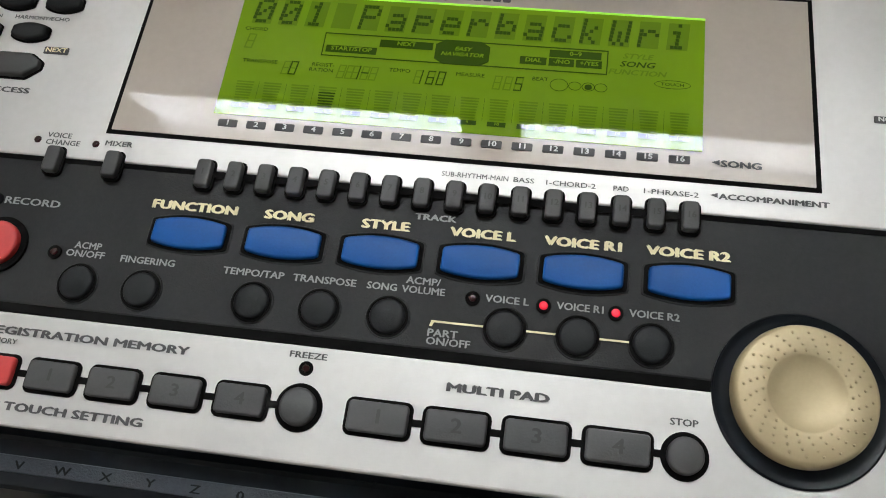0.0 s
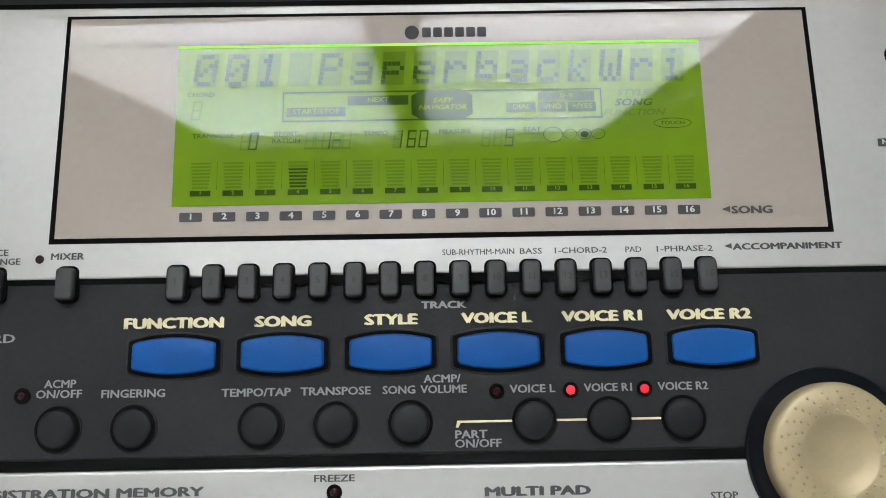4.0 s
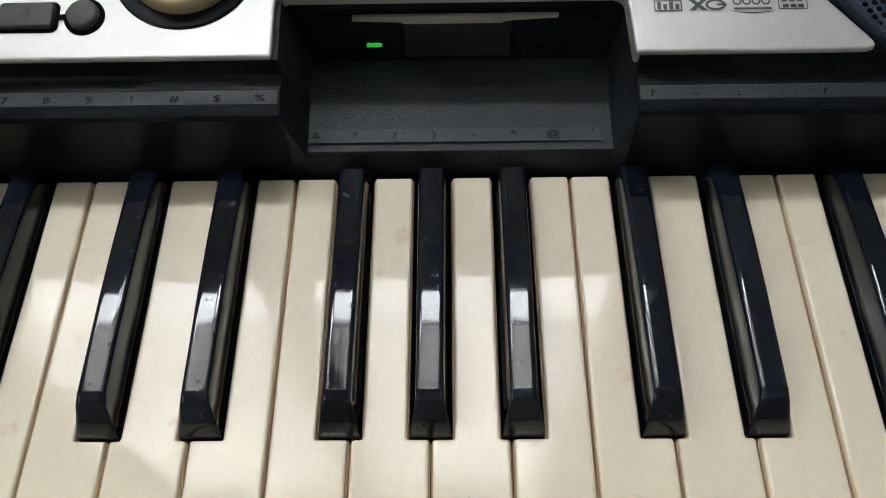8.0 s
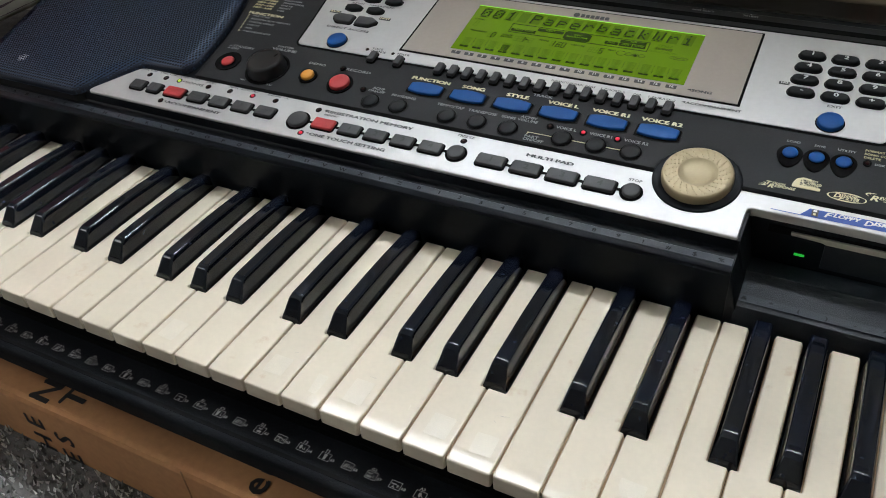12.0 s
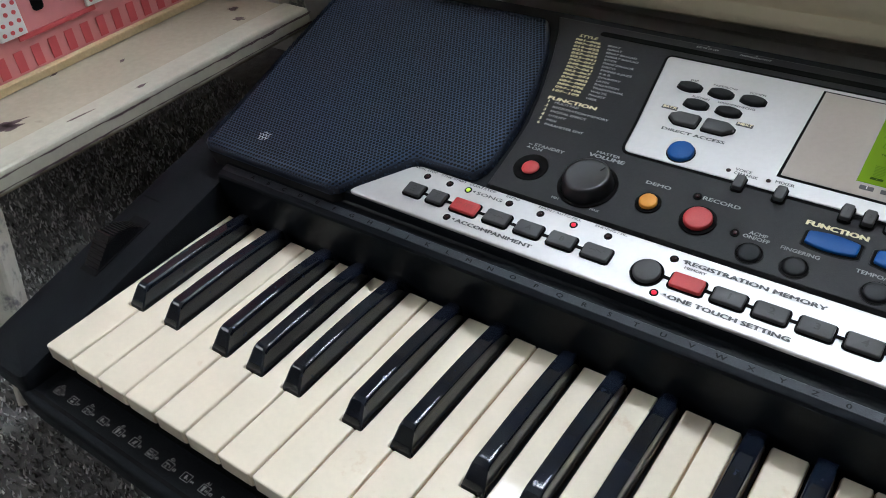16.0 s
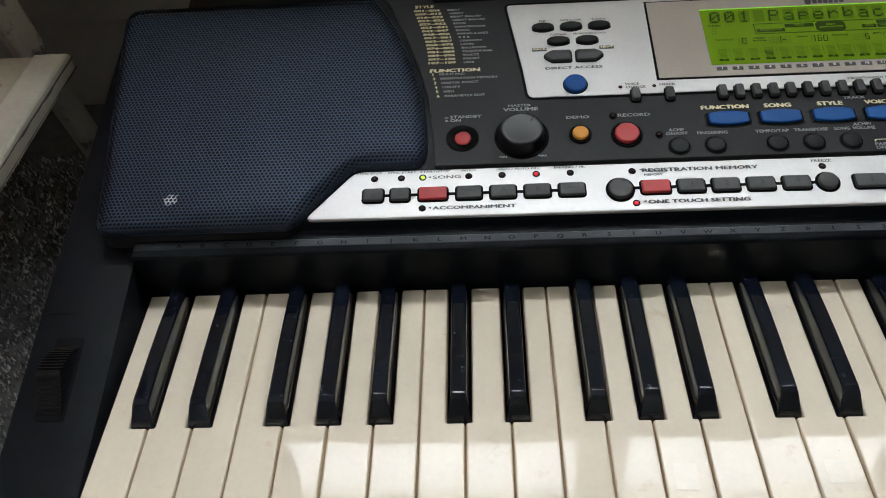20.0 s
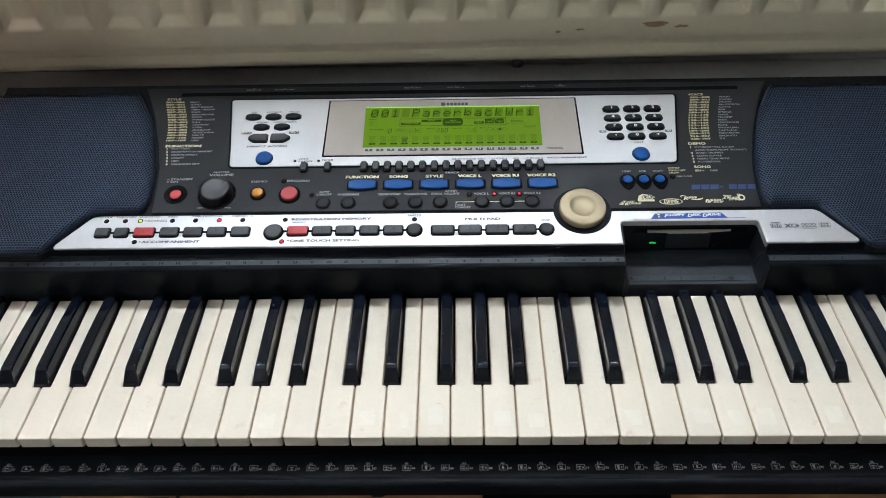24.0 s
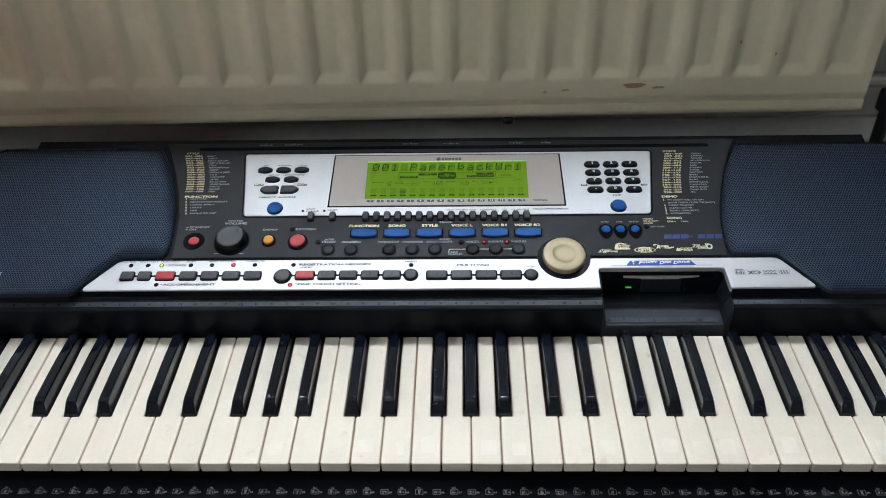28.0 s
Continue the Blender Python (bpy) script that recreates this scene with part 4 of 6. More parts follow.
# a five by seven dot font, a row of the figure in each pair of hexadecimal digits
DOTS = {"0": "0e11131519110e", "1": "040c040404040e", "P": "1e11111e101010", "a": "00000e010f110f", "p": "00001e111e1010", "e": "00000e111f100e",
        "r": "00001619101010", "b": "10101619111e00", "c": "00000e1010110e", "k": "10101214181412", "W": "1111111515150a", "i": "04000c0404040e"}
for i, c in enumerate("001 PaperbackWri"):
    u = 0.0547 + 0.0594 * i
    lcd_rect(u - 0.0215, u + 0.0215, 0.055, 0.268, M_GHOST, "character_cell", H_, 0.0004)
    if c == " ":
        continue
    bm = bmesh.new()
    for r in range(7):
        bits = int(DOTS[c][2 * r:2 * r + 2], 16)
        for k in range(5):
            if bits >> (4 - k) & 1:
                (x0, y1), (x1, y0) = at(u - 0.0205 + k * 0.0082, 0.062 + r * 0.0288), at(u - 0.0205 + (k + 0.93) * 0.0082, 0.062 + (r + 0.93) * 0.0288)
                e = 0.0007 * (3 - r) / 3.5
                bm.faces.new([bm.verts.new(PM @ Vector((x + e, pv(y), 0.00195))) for x, y in ((x0, y0), (x1, y0), (x1, y1), (x0, y1))])
    kpart("character", bm, M_SEG, lcd)["kind"] = "stuff"
for i in range(16):
    u = 0.0522 + 0.0601 * i
    lcd_rect(u - 0.0189, u + 0.0189, 0.909, 0.943, M_SEG, "channel_block")
    x, y = at(u, 0.926)
    words(str(i + 1), x, y, 0.0015, M_LCD, lcd, 1.2, h=0.0020)
    if i:
        lcd_rect(u - 0.0304, u - 0.0298, 0.735, 0.905, M_SEG, "channel_line")
    for j in range(8):
        w = 0.0150 + 0.0006 * j
        lcd_rect(u - w, u + w, 0.885 - j * 0.021, 0.897 - j * 0.021, M_SEG if i == 3 and j < 6 else M_GHOST, "level_meter")
lcd_rect(0.0, 1.0, 0.0, 0.016, mat("lcd_edge_glow", (0.2, 0.4, 0.02), 0.3, emit=(0.3, 0.9, 0.02), power=0.8), "lit_edge", 0.0017)
for q in ((0.201, 0.806, 0.305, 0.315), (0.201, 0.806, 0.485, 0.495), (0.201, 0.2035, 0.315, 0.485), (0.8035, 0.806, 0.315, 0.485)):
    lcd_rect(*q, M_SEG, "navigator_frame")
bx, by = at(0.5025, 0.397)
plate("navigator_badge", rounded([(-0.0092, -0.0028), (-0.0060, -0.0047), (0.0060, -0.0047), (0.0092, -0.0028), (0.0092, 0.0028), (0.0060, 0.0047), (-0.0060, 0.0047), (-0.0092, 0.0028)], 0.0003, 2), M_SEG, lcd, 0.0015, 0.00186, 0, bx, by)
words("EASY", bx, by + 0.0011, 0.0021, M_LCD, lcd, 1.2, slant=0.25, h=0.0021)
words("NAVIGATOR", bx, by - 0.0010, 0.0021, M_LCD, lcd, 1.2, slant=0.25, h=0.0021)
for t, u0, u1, v0, v1 in (("START/STOP", 0.209, 0.320, 0.405, 0.462), ("NEXT", 0.324, 0.439, 0.335, 0.395), ("DIAL", 0.625, 0.680, 0.392, 0.452), ("-/NO", 0.685, 0.737, 0.392, 0.452), ("+/YES", 0.741, 0.794, 0.392, 0.452), ("0~9", 0.685, 0.792, 0.326, 0.384)):
    lcd_rect(u0, u1, v0, v1, M_SEG, "navigator_field")
    x, y = at((u0 + u1) / 2, (v0 + v1) / 2)
    words(t, x, y, 0.0022, M_LCD, lcd, 1.15, h=0.0021)
for t, u, v in (("TRANSPOSE", 0.072, 0.576), ("REGIST-", 0.211, 0.570), ("RATION", 0.209, 0.612), ("TEMPO", 0.377, 0.572), ("MEASURE", 0.526, 0.568), ("BEAT", 0.671, 0.562), ("CHORD", 0.046, 0.316)):
    words(t, *at(u, v), 0.0020, M_SEG, lcd, 1.15, h=H_, bold=0.02)
words("SONG", *at(0.8645, 0.402), 0.0030, M_SEG, lcd, 1.35, slant=0.25, h=H_, bold=0.04)
for t, v in (("STYLE", 0.34), ("FUNCTION", 0.465)):
    words(t, *at(0.8645, v), 0.0028, M_GHOST, lcd, 1.3, slant=0.25, h=H_)


def digit(x, y, s, code, material, h):
    """A seven-segment figure of height s; code names its lit bars."""
    w, b, k = s * 0.5, s * 0.085, s * 0.14
    bars_ = {"a": (0, w, s - b, s), "g": (0, w, s / 2 - b / 2, s / 2 + b / 2), "d": (0, w, 0, b), "f": (0, b, s / 2, s), "b": (w - b, w, s / 2, s), "e": (0, b, 0, s / 2), "c": (w - b, w, 0, s / 2)}
    for c in code:
        x0, x1, y0, y1 = bars_[c]
        flat([(x + x0 + k * y0 / s, y + y0), (x + x1 + k * y0 / s, y + y0), (x + x1 + k * y1 / s, y + y1), (x + x0 + k * y1 / s, y + y1)], material, lcd, h, "display_digit")


for u, code in ((0.122, ""), (0.138, "abcdef"), (0.243, ""), (0.261, ""), (0.274, "bc"), (0.294, "g"), (0.312, ""), (0.408, "bc"), (0.434, "acdefg"), (0.456, "abcdef"), (0.574, ""), (0.596, ""), (0.618, "acdfg")):
    x, y = at(u, 0.665)
    digit(x, y, 0.0052, "abcdefg", M_GHOST, H_)
    digit(x, y, 0.0052, code, M_SEG, 0.00195)
digit(*at(0.028, 0.475), 0.0058, "abcdefg", M_GHOST, H_)


def lcd_oval(u, v, rx, ry, material, filled=False):
    x, y = at(u, v)
    if filled:
        plate("beat_mark", disc(rx, 20, ry=ry), material, lcd, 0.0015, 0.0018, 0, x, y)
        return
    bm = bmesh.new()
    rings_ = [[bm.verts.new(PM @ Vector((a, pv(y) + b - pv(y), H_))) for a, b in disc(rx - d, 24, x, pv(y), ry - d)] for d in (0, 0.00022)]
    for k in range(24):
        bm.faces.new((rings_[0][k], rings_[0][(k + 1) % 24], rings_[1][(k + 1) % 24], rings_[1][k]))
    kpart("beat_mark", bm, material, lcd)


for u, rx, full in ((0.7107, 0.0030, False), (0.7430, 0.0021, False), (0.7700, 0.0021, False), (0.7955, 0.0021, False), (0.7700, 0.0012, True)):
    lcd_oval(u, 0.595, rx, rx * 0.78, M_SEG, full)
lcd_oval(0.9377, 0.534, 0.0058, 0.0016, M_SEG)
words("TOUCH", *at(0.9377, 0.534), 0.0016, M_SEG, lcd, 1.3, h=H_, bold=0.02)

# upper keypad, direct access keys
for x, y, t in ((-0.1800, 0.2990, "DSP"), (-0.1616, 0.2990, "FAST/SLOW"), (-0.1432, 0.2990, "TOUCH"), (-0.1708, 0.2864, "SUSTAIN"), (-0.1522, 0.2864, "HARMONY/ECHO")):
    ob = plate("effect_button", almond(0.0134, 0.0072, bow=0.5), M_DARKBTN, None, -0.001, 0.0032, 0.0012, x, y)
    ob.matrix_basis = LOW
    plate("well", almond(0.0148, 0.0084, bow=0.5), M_GROOVE, ob, -0.001, 0.0011, 0, x, y)
    words(t, x + (0.002 if t[0] == "H" else 0), y + 0.0062, 0.0022, M_INK_DARK, display, 1.2, h=0.0010)
for s, x in ((-1, -0.1718), (1, -0.1523)):
    poly = [(s * a, b) for a, b in ((-0.0080, -0.0046), (0.0040, -0.0046), (0.0085, -0.0008), (0.0085, 0.0016), (0.0040, 0.0044), (-0.0080, 0.0044))]
    poly = rounded(poly if s > 0 else poly[::-1], 0.0012, 3)
    ob = plate("page_button", poly, M_GREY, None, -0.001, 0.0034, 0.0010, x, 0.2730, "grey back and next page button")
    ob.matrix_basis = LOW
    plate("well", offset(poly, -0.0008), M_GROOVE, ob, -0.001, 0.0011, 0, x, 0.2730)
for t, x in (("BACK", -0.1835), ("NEXT", -0.1404)):
    plate("tag", rrect(0.0092, 0.0028, 0.0003, 2), M_INK_DARK, display, 0.0008, 0.0010, 0, x, 0.2800)
    words(t, x, 0.2800, 0.0025, M_INK_CREAM, display, 1.25, h=0.0012)
words("DIRECT ACCESS", (-0.1807, -0.1446), 0.2636, 0.0029, M_INK_DARK, display, h=0.0010, bold=0.09)
for x, t in ((-0.1630, ""), (0.1673, "EXIT")):
    round_button(x, 0.2494, 0.0070, M_BLUE, 0.0034, 0.0008, "round_button", "round blue rubber button")
words("EXIT", 0.1672, 0.2628, 0.0028, M_INK_DARK, display, 1.4, h=0.0010)
for j, row in enumerate(("123", "456", "789", "-0+")):
    for i, t in enumerate(row):
        x, y = 0.1476 + i * 0.0187, 0.3032 - j * 0.0111
        ob = plate("number_button", rrect(0.0148, 0.0070, 0.0034, 6), M_DARKBTN, None, -0.001, 0.0034, 0.0014, x, y)
        ob.matrix_basis = LOW
        plate("well", rrect(0.0160, 0.0082, 0.0040, 6), M_GROOVE, ob, -0.001, 0.0011, 0, x, y)
        words(t, x, y, 0.0044, M_INK_WHITE, ob, 1.3, h=0.0036)
for t, x in (("NO", 0.1372), ("YES", 0.1955)):
    plate("tag", rrect(0.0060, 0.0024, 0.0003, 2), M_INK_DARK, display, 0.0008, 0.0010, 0, x, 0.2765)
    words(t, x, 0.2765, 0.0021, M_INK_WHITE, display, 1.2, h=0.0012)

# power, volume, demo, record
plate("power_well", disc(0.0099, 32), M_GROOVE, panel, 0, 0.0006, 0, -0.2340, 0.2112)
round_button(-0.2336, 0.2104, 0.0050, M_RED, 0.0020, 0.0002, "power_button", "red standby button in a black well")
words("STANDBY", (-0.2414, -0.2221), 0.2276, 0.0032, M_INK_GREY, panel)
words("ON", (-0.2414, -0.2347), 0.2249, 0.0032, M_INK_GREY, panel)
flat(rect(-0.2448, -0.2424, 0.2268, 0.2274), M_INK_GREY, panel)
flat([(-0.2448, 0.2243), (-0.2422, 0.2243), (-0.2435, 0.2258)], M_INK_GREY, panel)
plate("volume_well", disc(0.0164, 48), M_GROOVE, panel, 0, 0.0006, 0, -0.1983, 0.2108)
bm = bmesh.new()
lathe(bm, [(0.0142, 0.0004), (0.0138, 0.002), (0.0128, 0.0068), (0.0124, 0.0080), (0.0116, 0.0085), (0.0100, 0.0084), (0.006, 0.0081), (0.0001, 0.0080)], 56, on(-0.1983, 0.2108))
knob = smooth(kpart("volume_knob", bm, M_KNOB, None, "black master volume knob"), 45)
bm = bmesh.new()
box(bm, 0.0030, 0.0034, 0.0068, 0.0102, 0.0082, 0.0086, 0, on(-0.1983, 0.2108) @ Matrix.Rotation(-0.4, 4, "Z"))
kpart("pointer", bm, M_GROOVE, knob)
words("MASTER", (-0.2055, -0.1912), 0.2349, 0.0025, M_INK_GREY, panel)
words("VOLUME", (-0.2088, -0.1872), 0.2319, 0.0036, M_INK_GREY, panel, bold=0.1)
words("MIN", -0.2100, 0.1962, 0.0020, M_INK_GREY, panel, 1.2)
words("MAX", -0.1866, 0.1962, 0.0020, M_INK_GREY, panel, 1.2)
round_button(-0.1632, 0.2108, 0.0048, M_AMBER, 0.0032, 0.0019, "demo_button", "amber demo button")
words("DEMO", (-0.1707, -0.1567), 0.2241, 0.0031, M_INK_GREY, panel)
round_button(-0.1359, 0.2094, 0.0072, M_RED, 0.0034, 0.0021, "record_button", "red record button", 0.0004)
words("RECORD", (-0.1396, -0.1201), 0.2244, 0.0034, M_INK_GREY, panel)
lamp(-0.1425, 0.2243, M_LED_OFF, panel)

# load, save, utility keys in tear-shaped wells
for x, t in ((0.1520, "LOAD"), (0.1656, "SAVE"), (0.1793, "UTILITY")):
    tear = [(0.0068 * math.cos(a_), (0.0068 + 0.0036 * max(0, -math.sin(a_)) ** 1.5) * math.sin(a_)) for a_ in [2 * math.pi * i_ / 40 for i_ in range(40)]]
    plate("tear_well", tear, M_GROOVE, panel, 0, 0.0005, 0, x, 0.2214)
    round_button(x, 0.2216, 0.0041, M_BLUE, 0.0020, 0.0001, "disk_button", "small round blue disk button")
    words(t, x, 0.2308, 0.0022, M_INK_GREY, panel, 1.2)
lamp(0.1905, 0.2246, M_LED_OFF, panel)
words("DISK IN USE", 0.1940, 0.2246, 0.0021, M_INK_GREY, panel, 1.15, "LEFT")
for i, t in enumerate(("FORMAT", "SONG COPY", "DELETE")):
    words(t, 0.1880, 0.2338 - i * 0.0026, 0.0023, M_INK_GOLD, panel, 1.1, "LEFT")

# printed lists
styles = [("001~006", "8BEAT"), ("007~015", "16BEAT"), ("016~022", "8BEAT BALLAD"), ("023~026", "16BEAT BALLAD"), ("027~032", "ROCK"), ("033~041", "DANCEFLOOR"), ("042~047", "DISCO"), ("048~056", "SWING & JAZZ"), ("057~061", "R & B"), ("062~067", "COUNTRY"), ("068~073", "LATIN"), ("074~083", "BALLROOM"), ("084~088", "TRADITIONAL"), ("089~096", "WALTZ"), ("097~106", "PIANIST"), ("107~109", "USER")]
words("STYLE", -0.2655, 0.3238, 0.0036, M_INK_GOLD, panel, 1.35, "LEFT")
for i, (a, b) in enumerate(styles):
    y = 0.3202 - i * 0.00318
    bend = 0.012 * math.sin(i / 15 * 1.45)
    words(a, (-0.2662 + bend * 0.9, -0.2482 + bend * 0.9), y, 0.0028, M_INK_GOLD, panel, bold=0.1)
    words(b, -0.2435 + bend * 0.9, y - 0.0004, 0.0024, M_INK_GREY, panel, 1.3, "LEFT")
words("FUNCTION", (-0.2545, -0.2221), 0.2657, 0.0039, M_INK_CREAM, panel, bold=0.11)
for i, t in enumerate(("MULTI PAD", "REGISTRATION MEMORY", "DIGITAL EFFECT", "UTILITY", "MIDI", "PARAMETER EDIT")):
    words(str(i + 1), -0.2525 + i * 0.0007, 0.2625 - i * 0.0036, 0.0030, M_INK_CREAM, panel, 1.3)
    words(t, -0.2485 + i * 0.0007, 0.2625 - i * 0.0036, 0.0025, M_INK_GREY, panel, 1.3, "LEFT")
voices = [("001~008", "PIANO"), ("009~021", "E.PIANO"), ("022~045", "ORGAN"), ("046~052", "ACCORDION"), ("053~074", "GUITAR"), ("075~088", "BASS"), ("089~113", "STRINGS"), ("114~118", "CHOIR"), ("119~127", "TRUMPET"), ("128~142", "BRASS"), ("143~156", "SAXOPHONE"), ("157~165", "FLUTE"), ("166~183", "SYNTH LEAD"), ("184~203", "SYNTH PAD"), ("204~215", "PERCUSSION"), ("216~227", "DRUM KITS"), ("228~707", "XG")]
words("VOICE", 0.2205, 0.3212, 0.0036, M_INK_GOLD, panel, 1.35, "LEFT")
for i, (a, b) in enumerate(voices):
    y = 0.3178 - i * 0.00318
    bend = 0.010 * math.sin(i / 16 * 1.45)
    words(a, (0.2222 - bend * 0.9, 0.2402 - bend * 0.9), y, 0.0028, M_INK_GOLD, panel, bold=0.1)
    words(b, 0.2490 - bend * 1.0, y, 0.0024, M_INK_GREY, panel, 1.3, "LEFT")
words("DEMO", 0.2100, 0.2612, 0.0040, M_INK_CREAM, panel, 1.35, "LEFT")
for i, (k, t) in enumerate((("1", "MY HEART WILL GO ON"), ("", "(LOVE THEME FROM \"TITANIC\")"), ("2", "SWEET TRUMPET"), ("3", "CLEAN GUITAR"), ("4", "PIANO CONCERTO"), ("5", "ACCORDION"))):
    y = 0.2570 - i * 0.0033
    if k:
        words(k, 0.2115, y, 0.0029, M_INK_CREAM, panel, 1.3)
    words(t, 0.2150, y, 0.0025, M_INK_GREY, panel, 1.25, "LEFT")
words("SONG", 0.2105, 0.2348, 0.0038, M_INK_CREAM, panel, 1.35, "LEFT")
words("001~", 0.2105, 0.2306, 0.0030, M_INK_GOLD, panel, 1.3, "LEFT")
words("DISK", 0.2235, 0.2306, 0.0025, M_INK_GREY, panel, 1.3, "LEFT")
# model mark, as plain slanted bars
for i, w in enumerate((0.0070, 0.0070, 0.0070, 0.0030, 0.0066, 0.0066, 0.0066)):
    x = 0.2040 + i * 0.0078
    hgt = 0.0014 if i == 3 else 0.0050
    flat([(x, 0.2105 + (0.0018 if i == 3 else 0)), (x + w, 0.2105 + (0.0018 if i == 3 else 0)), (x + w + 0.0012, 0.2105 + (0.0018 if i == 3 else 0) + hgt), (x + 0.0012, 0.2105 + (0.0018 if i == 3 else 0) + hgt)], M_INK_NAVY, panel, 0.0004, "model_mark")


def oval_line(cx, cy, rx, ry, w, ink, parent, h=0.0005, n=36):
    bm = bmesh.new()
    o = [bm.verts.new(PM @ Vector((x, pv(y), h))) for x, y in disc(rx, n, cx, cy, ry)]
    q = [bm.verts.new(PM @ Vector((x, pv(y), h))) for x, y in disc(rx - w, n, cx, cy, ry - w)]
    for i in range(n):
        bm.faces.new((o[i], o[(i + 1) % n], q[(i + 1) % n], q[i]))
    kpart("printed_oval", bm, ink, parent)


def caps(lines, ink, parent, big, small, h=0.0005):
    """Slanted words with a large first letter: (text, x0, x1, y) each."""
    for t, x0, x1, y in lines:
        w = big * 0.80
        words(t[0], (x0, x0 + w), y - (big - small) * 0.30, big, ink, parent, slant=0.3, h=h, bold=0.08)
        words(t[1:], (x0 + w * 1.03, x1), y + 0.0001, small, ink, parent, slant=0.3, h=h, bold=0.08)


def swoosh(cx, cy, rx, ry, a0, a1, w, ink, parent, h=0.0005, n=14):
    """A crescent stroke round an oval, thickest in its middle."""
    out, inn = [], []
    for i in range(n + 1):
        f = i / n
        a = radians(a0 + (a1 - a0) * f)
        k = w * math.sin(math.pi * min(1, 0.08 + f * 0.9))
        out.append((cx + rx * math.cos(a), cy + ry * math.sin(a)))
        inn.append((cx + (rx - k) * math.cos(a), cy + (ry - k) * math.sin(a)))
    bm = bmesh.new()
    vo = [bm.verts.new(PM @ Vector((x, pv(y), h))) for x, y in out]
    vi = [bm.verts.new(PM @ Vector((x, pv(y), h))) for x, y in inn]
    for i in range(n):
        bm.faces.new((vo[i], vo[i + 1], vi[i + 1], vi[i]))
    bmesh.ops.recalc_face_normals(bm, faces=bm.faces)
    kpart("printed_swoosh", bm, ink, parent)


caps((("TOUCH", 0.1447, 0.1545, 0.1980), ("RESPONSE", 0.1460, 0.1602, 0.1962)), M_INK_CREAM, panel, 0.0040, 0.0025)
for x0, y0, x1, y1, w in ((0.1410, 0.1952, 0.1450, 0.1958, 0.0005), (0.1415, 0.1962, 0.1447, 0.1967, 0.0004), (0.1430, 0.1975, 0.1448, 0.1974, 0.0004)):
    flat([(x0, y0), (x1, y1 - w), (x1, y1 + w)], M_INK_CREAM, panel)
lid = [(-0.0072, -0.0020), (0.0072, -0.0020), (0.0072, -0.0002), (0.0052, 0.0), (0.0018, 0.0052), (-0.0022, 0.0058), (-0.0055, 0.0040), (-0.0066, 0.0014)]
plate("printed_mark", rounded(lid, 0.001, 3), M_INK_CREAM, panel, 0.0, 0.0004, 0, 0.1645, 0.2005)
flat([(0.1612, 0.2003), (0.1722, 0.2003), (0.1708, 0.2044), (0.1612, 0.2044)], M_PANEL, panel, 0.00055)
caps((("STEREO", 0.1606, 0.1696, 0.2040), ("SAMPLED", 0.1612, 0.1718, 0.2022), ("PIANO", 0.1620, 0.1704, 0.2003)), M_INK_CREAM, panel, 0.0036, 0.0024, 0.0007)
swoosh(0.1848, 0.1978, 0.0092, 0.0032, 25, 165, 0.0008, M_INK_CREAM, panel)
swoosh(0.1848, 0.1978, 0.0094, 0.0030, 195, 345, 0.0008, M_INK_CREAM, panel)
swoosh(0.1848, 0.1978, 0.0096, 0.0031, 150, 225, 0.0009, M_INK_CREAM, panel)
swoosh(0.1848, 0.1978, 0.0096, 0.0031, -35, 35, 0.0007, M_INK_CREAM, panel)
caps((("DYNAMIC", 0.1785, 0.1912, 0.1988), ("FILTER", 0.1808, 0.1908, 0.1970)), M_INK_CREAM, panel, 0.0044, 0.0027)
caps((("REVERB", 0.1954, 0.2069, 0.2017),), M_INK_CREAM, panel, 0.0052, 0.0031)
swoosh(0.1965, 0.2031, 0.0036, 0.0013, 60, 250, 0.0008, M_INK_CREAM, panel)
swoosh(0.1968, 0.2035, 0.0020, 0.0008, 60, 250, 0.0005, M_INK_CREAM, panel)
swoosh(0.2062, 0.2010, 0.0056, 0.0018, 215, 395, 0.0012, M_INK_CREAM, panel)
swoosh(0.2062, 0.2010, 0.0036, 0.0011, 215, 395, 0.0005, M_INK_CREAM, panel)
words("B", (0.2130, 0.2165), 0.1982, 0.0046, M_INK_CREAM, panel, slant=0.3, h=0.0005, bold=0.08)
words("ASS BOOST", (0.2163, 0.2282), 0.1991, 0.0028, M_INK_CREAM, panel, slant=0.3, h=0.0005, bold=0.08)
words("SYSTEM", (0.2196, 0.2280), 0.1972, 0.0028, M_INK_CREAM, panel, slant=0.3, h=0.0005, bold=0.08)
flat([(0.2145, 0.1964), (0.2168, 0.1964), (0.2185, 0.1978), (0.2225, 0.1984), (0.2175, 0.1983)], M_INK_CREAM, panel)
words("2", (0.2282, 0.2312), 0.2022, 0.0052, M_INK_CREAM, panel, slant=0.2, h=0.0005, bold=0.08)
for t, x0, x1, y in (("WAY", 0.2314, 0.2358, 0.2030), ("SPEAKER", 0.2314, 0.2408, 0.2012), ("SYSTEM", 0.2328, 0.2408, 0.1994)):
    words(t, (x0, x1), y, 0.0026, M_INK_CREAM, panel, slant=0.25, h=0.0005, bold=0.08)
oval_line(0.2438, 0.2014, 0.0030, 0.0031, 0.0014, M_INK_CREAM, panel)
oval_line(0.2420, 0.2038, 0.0016, 0.0015, 0.0006, M_INK_CREAM, panel)
oval_line(0.2412, 0.1990, 0.0013, 0.0008, 0.0006, M_INK_CREAM, panel)
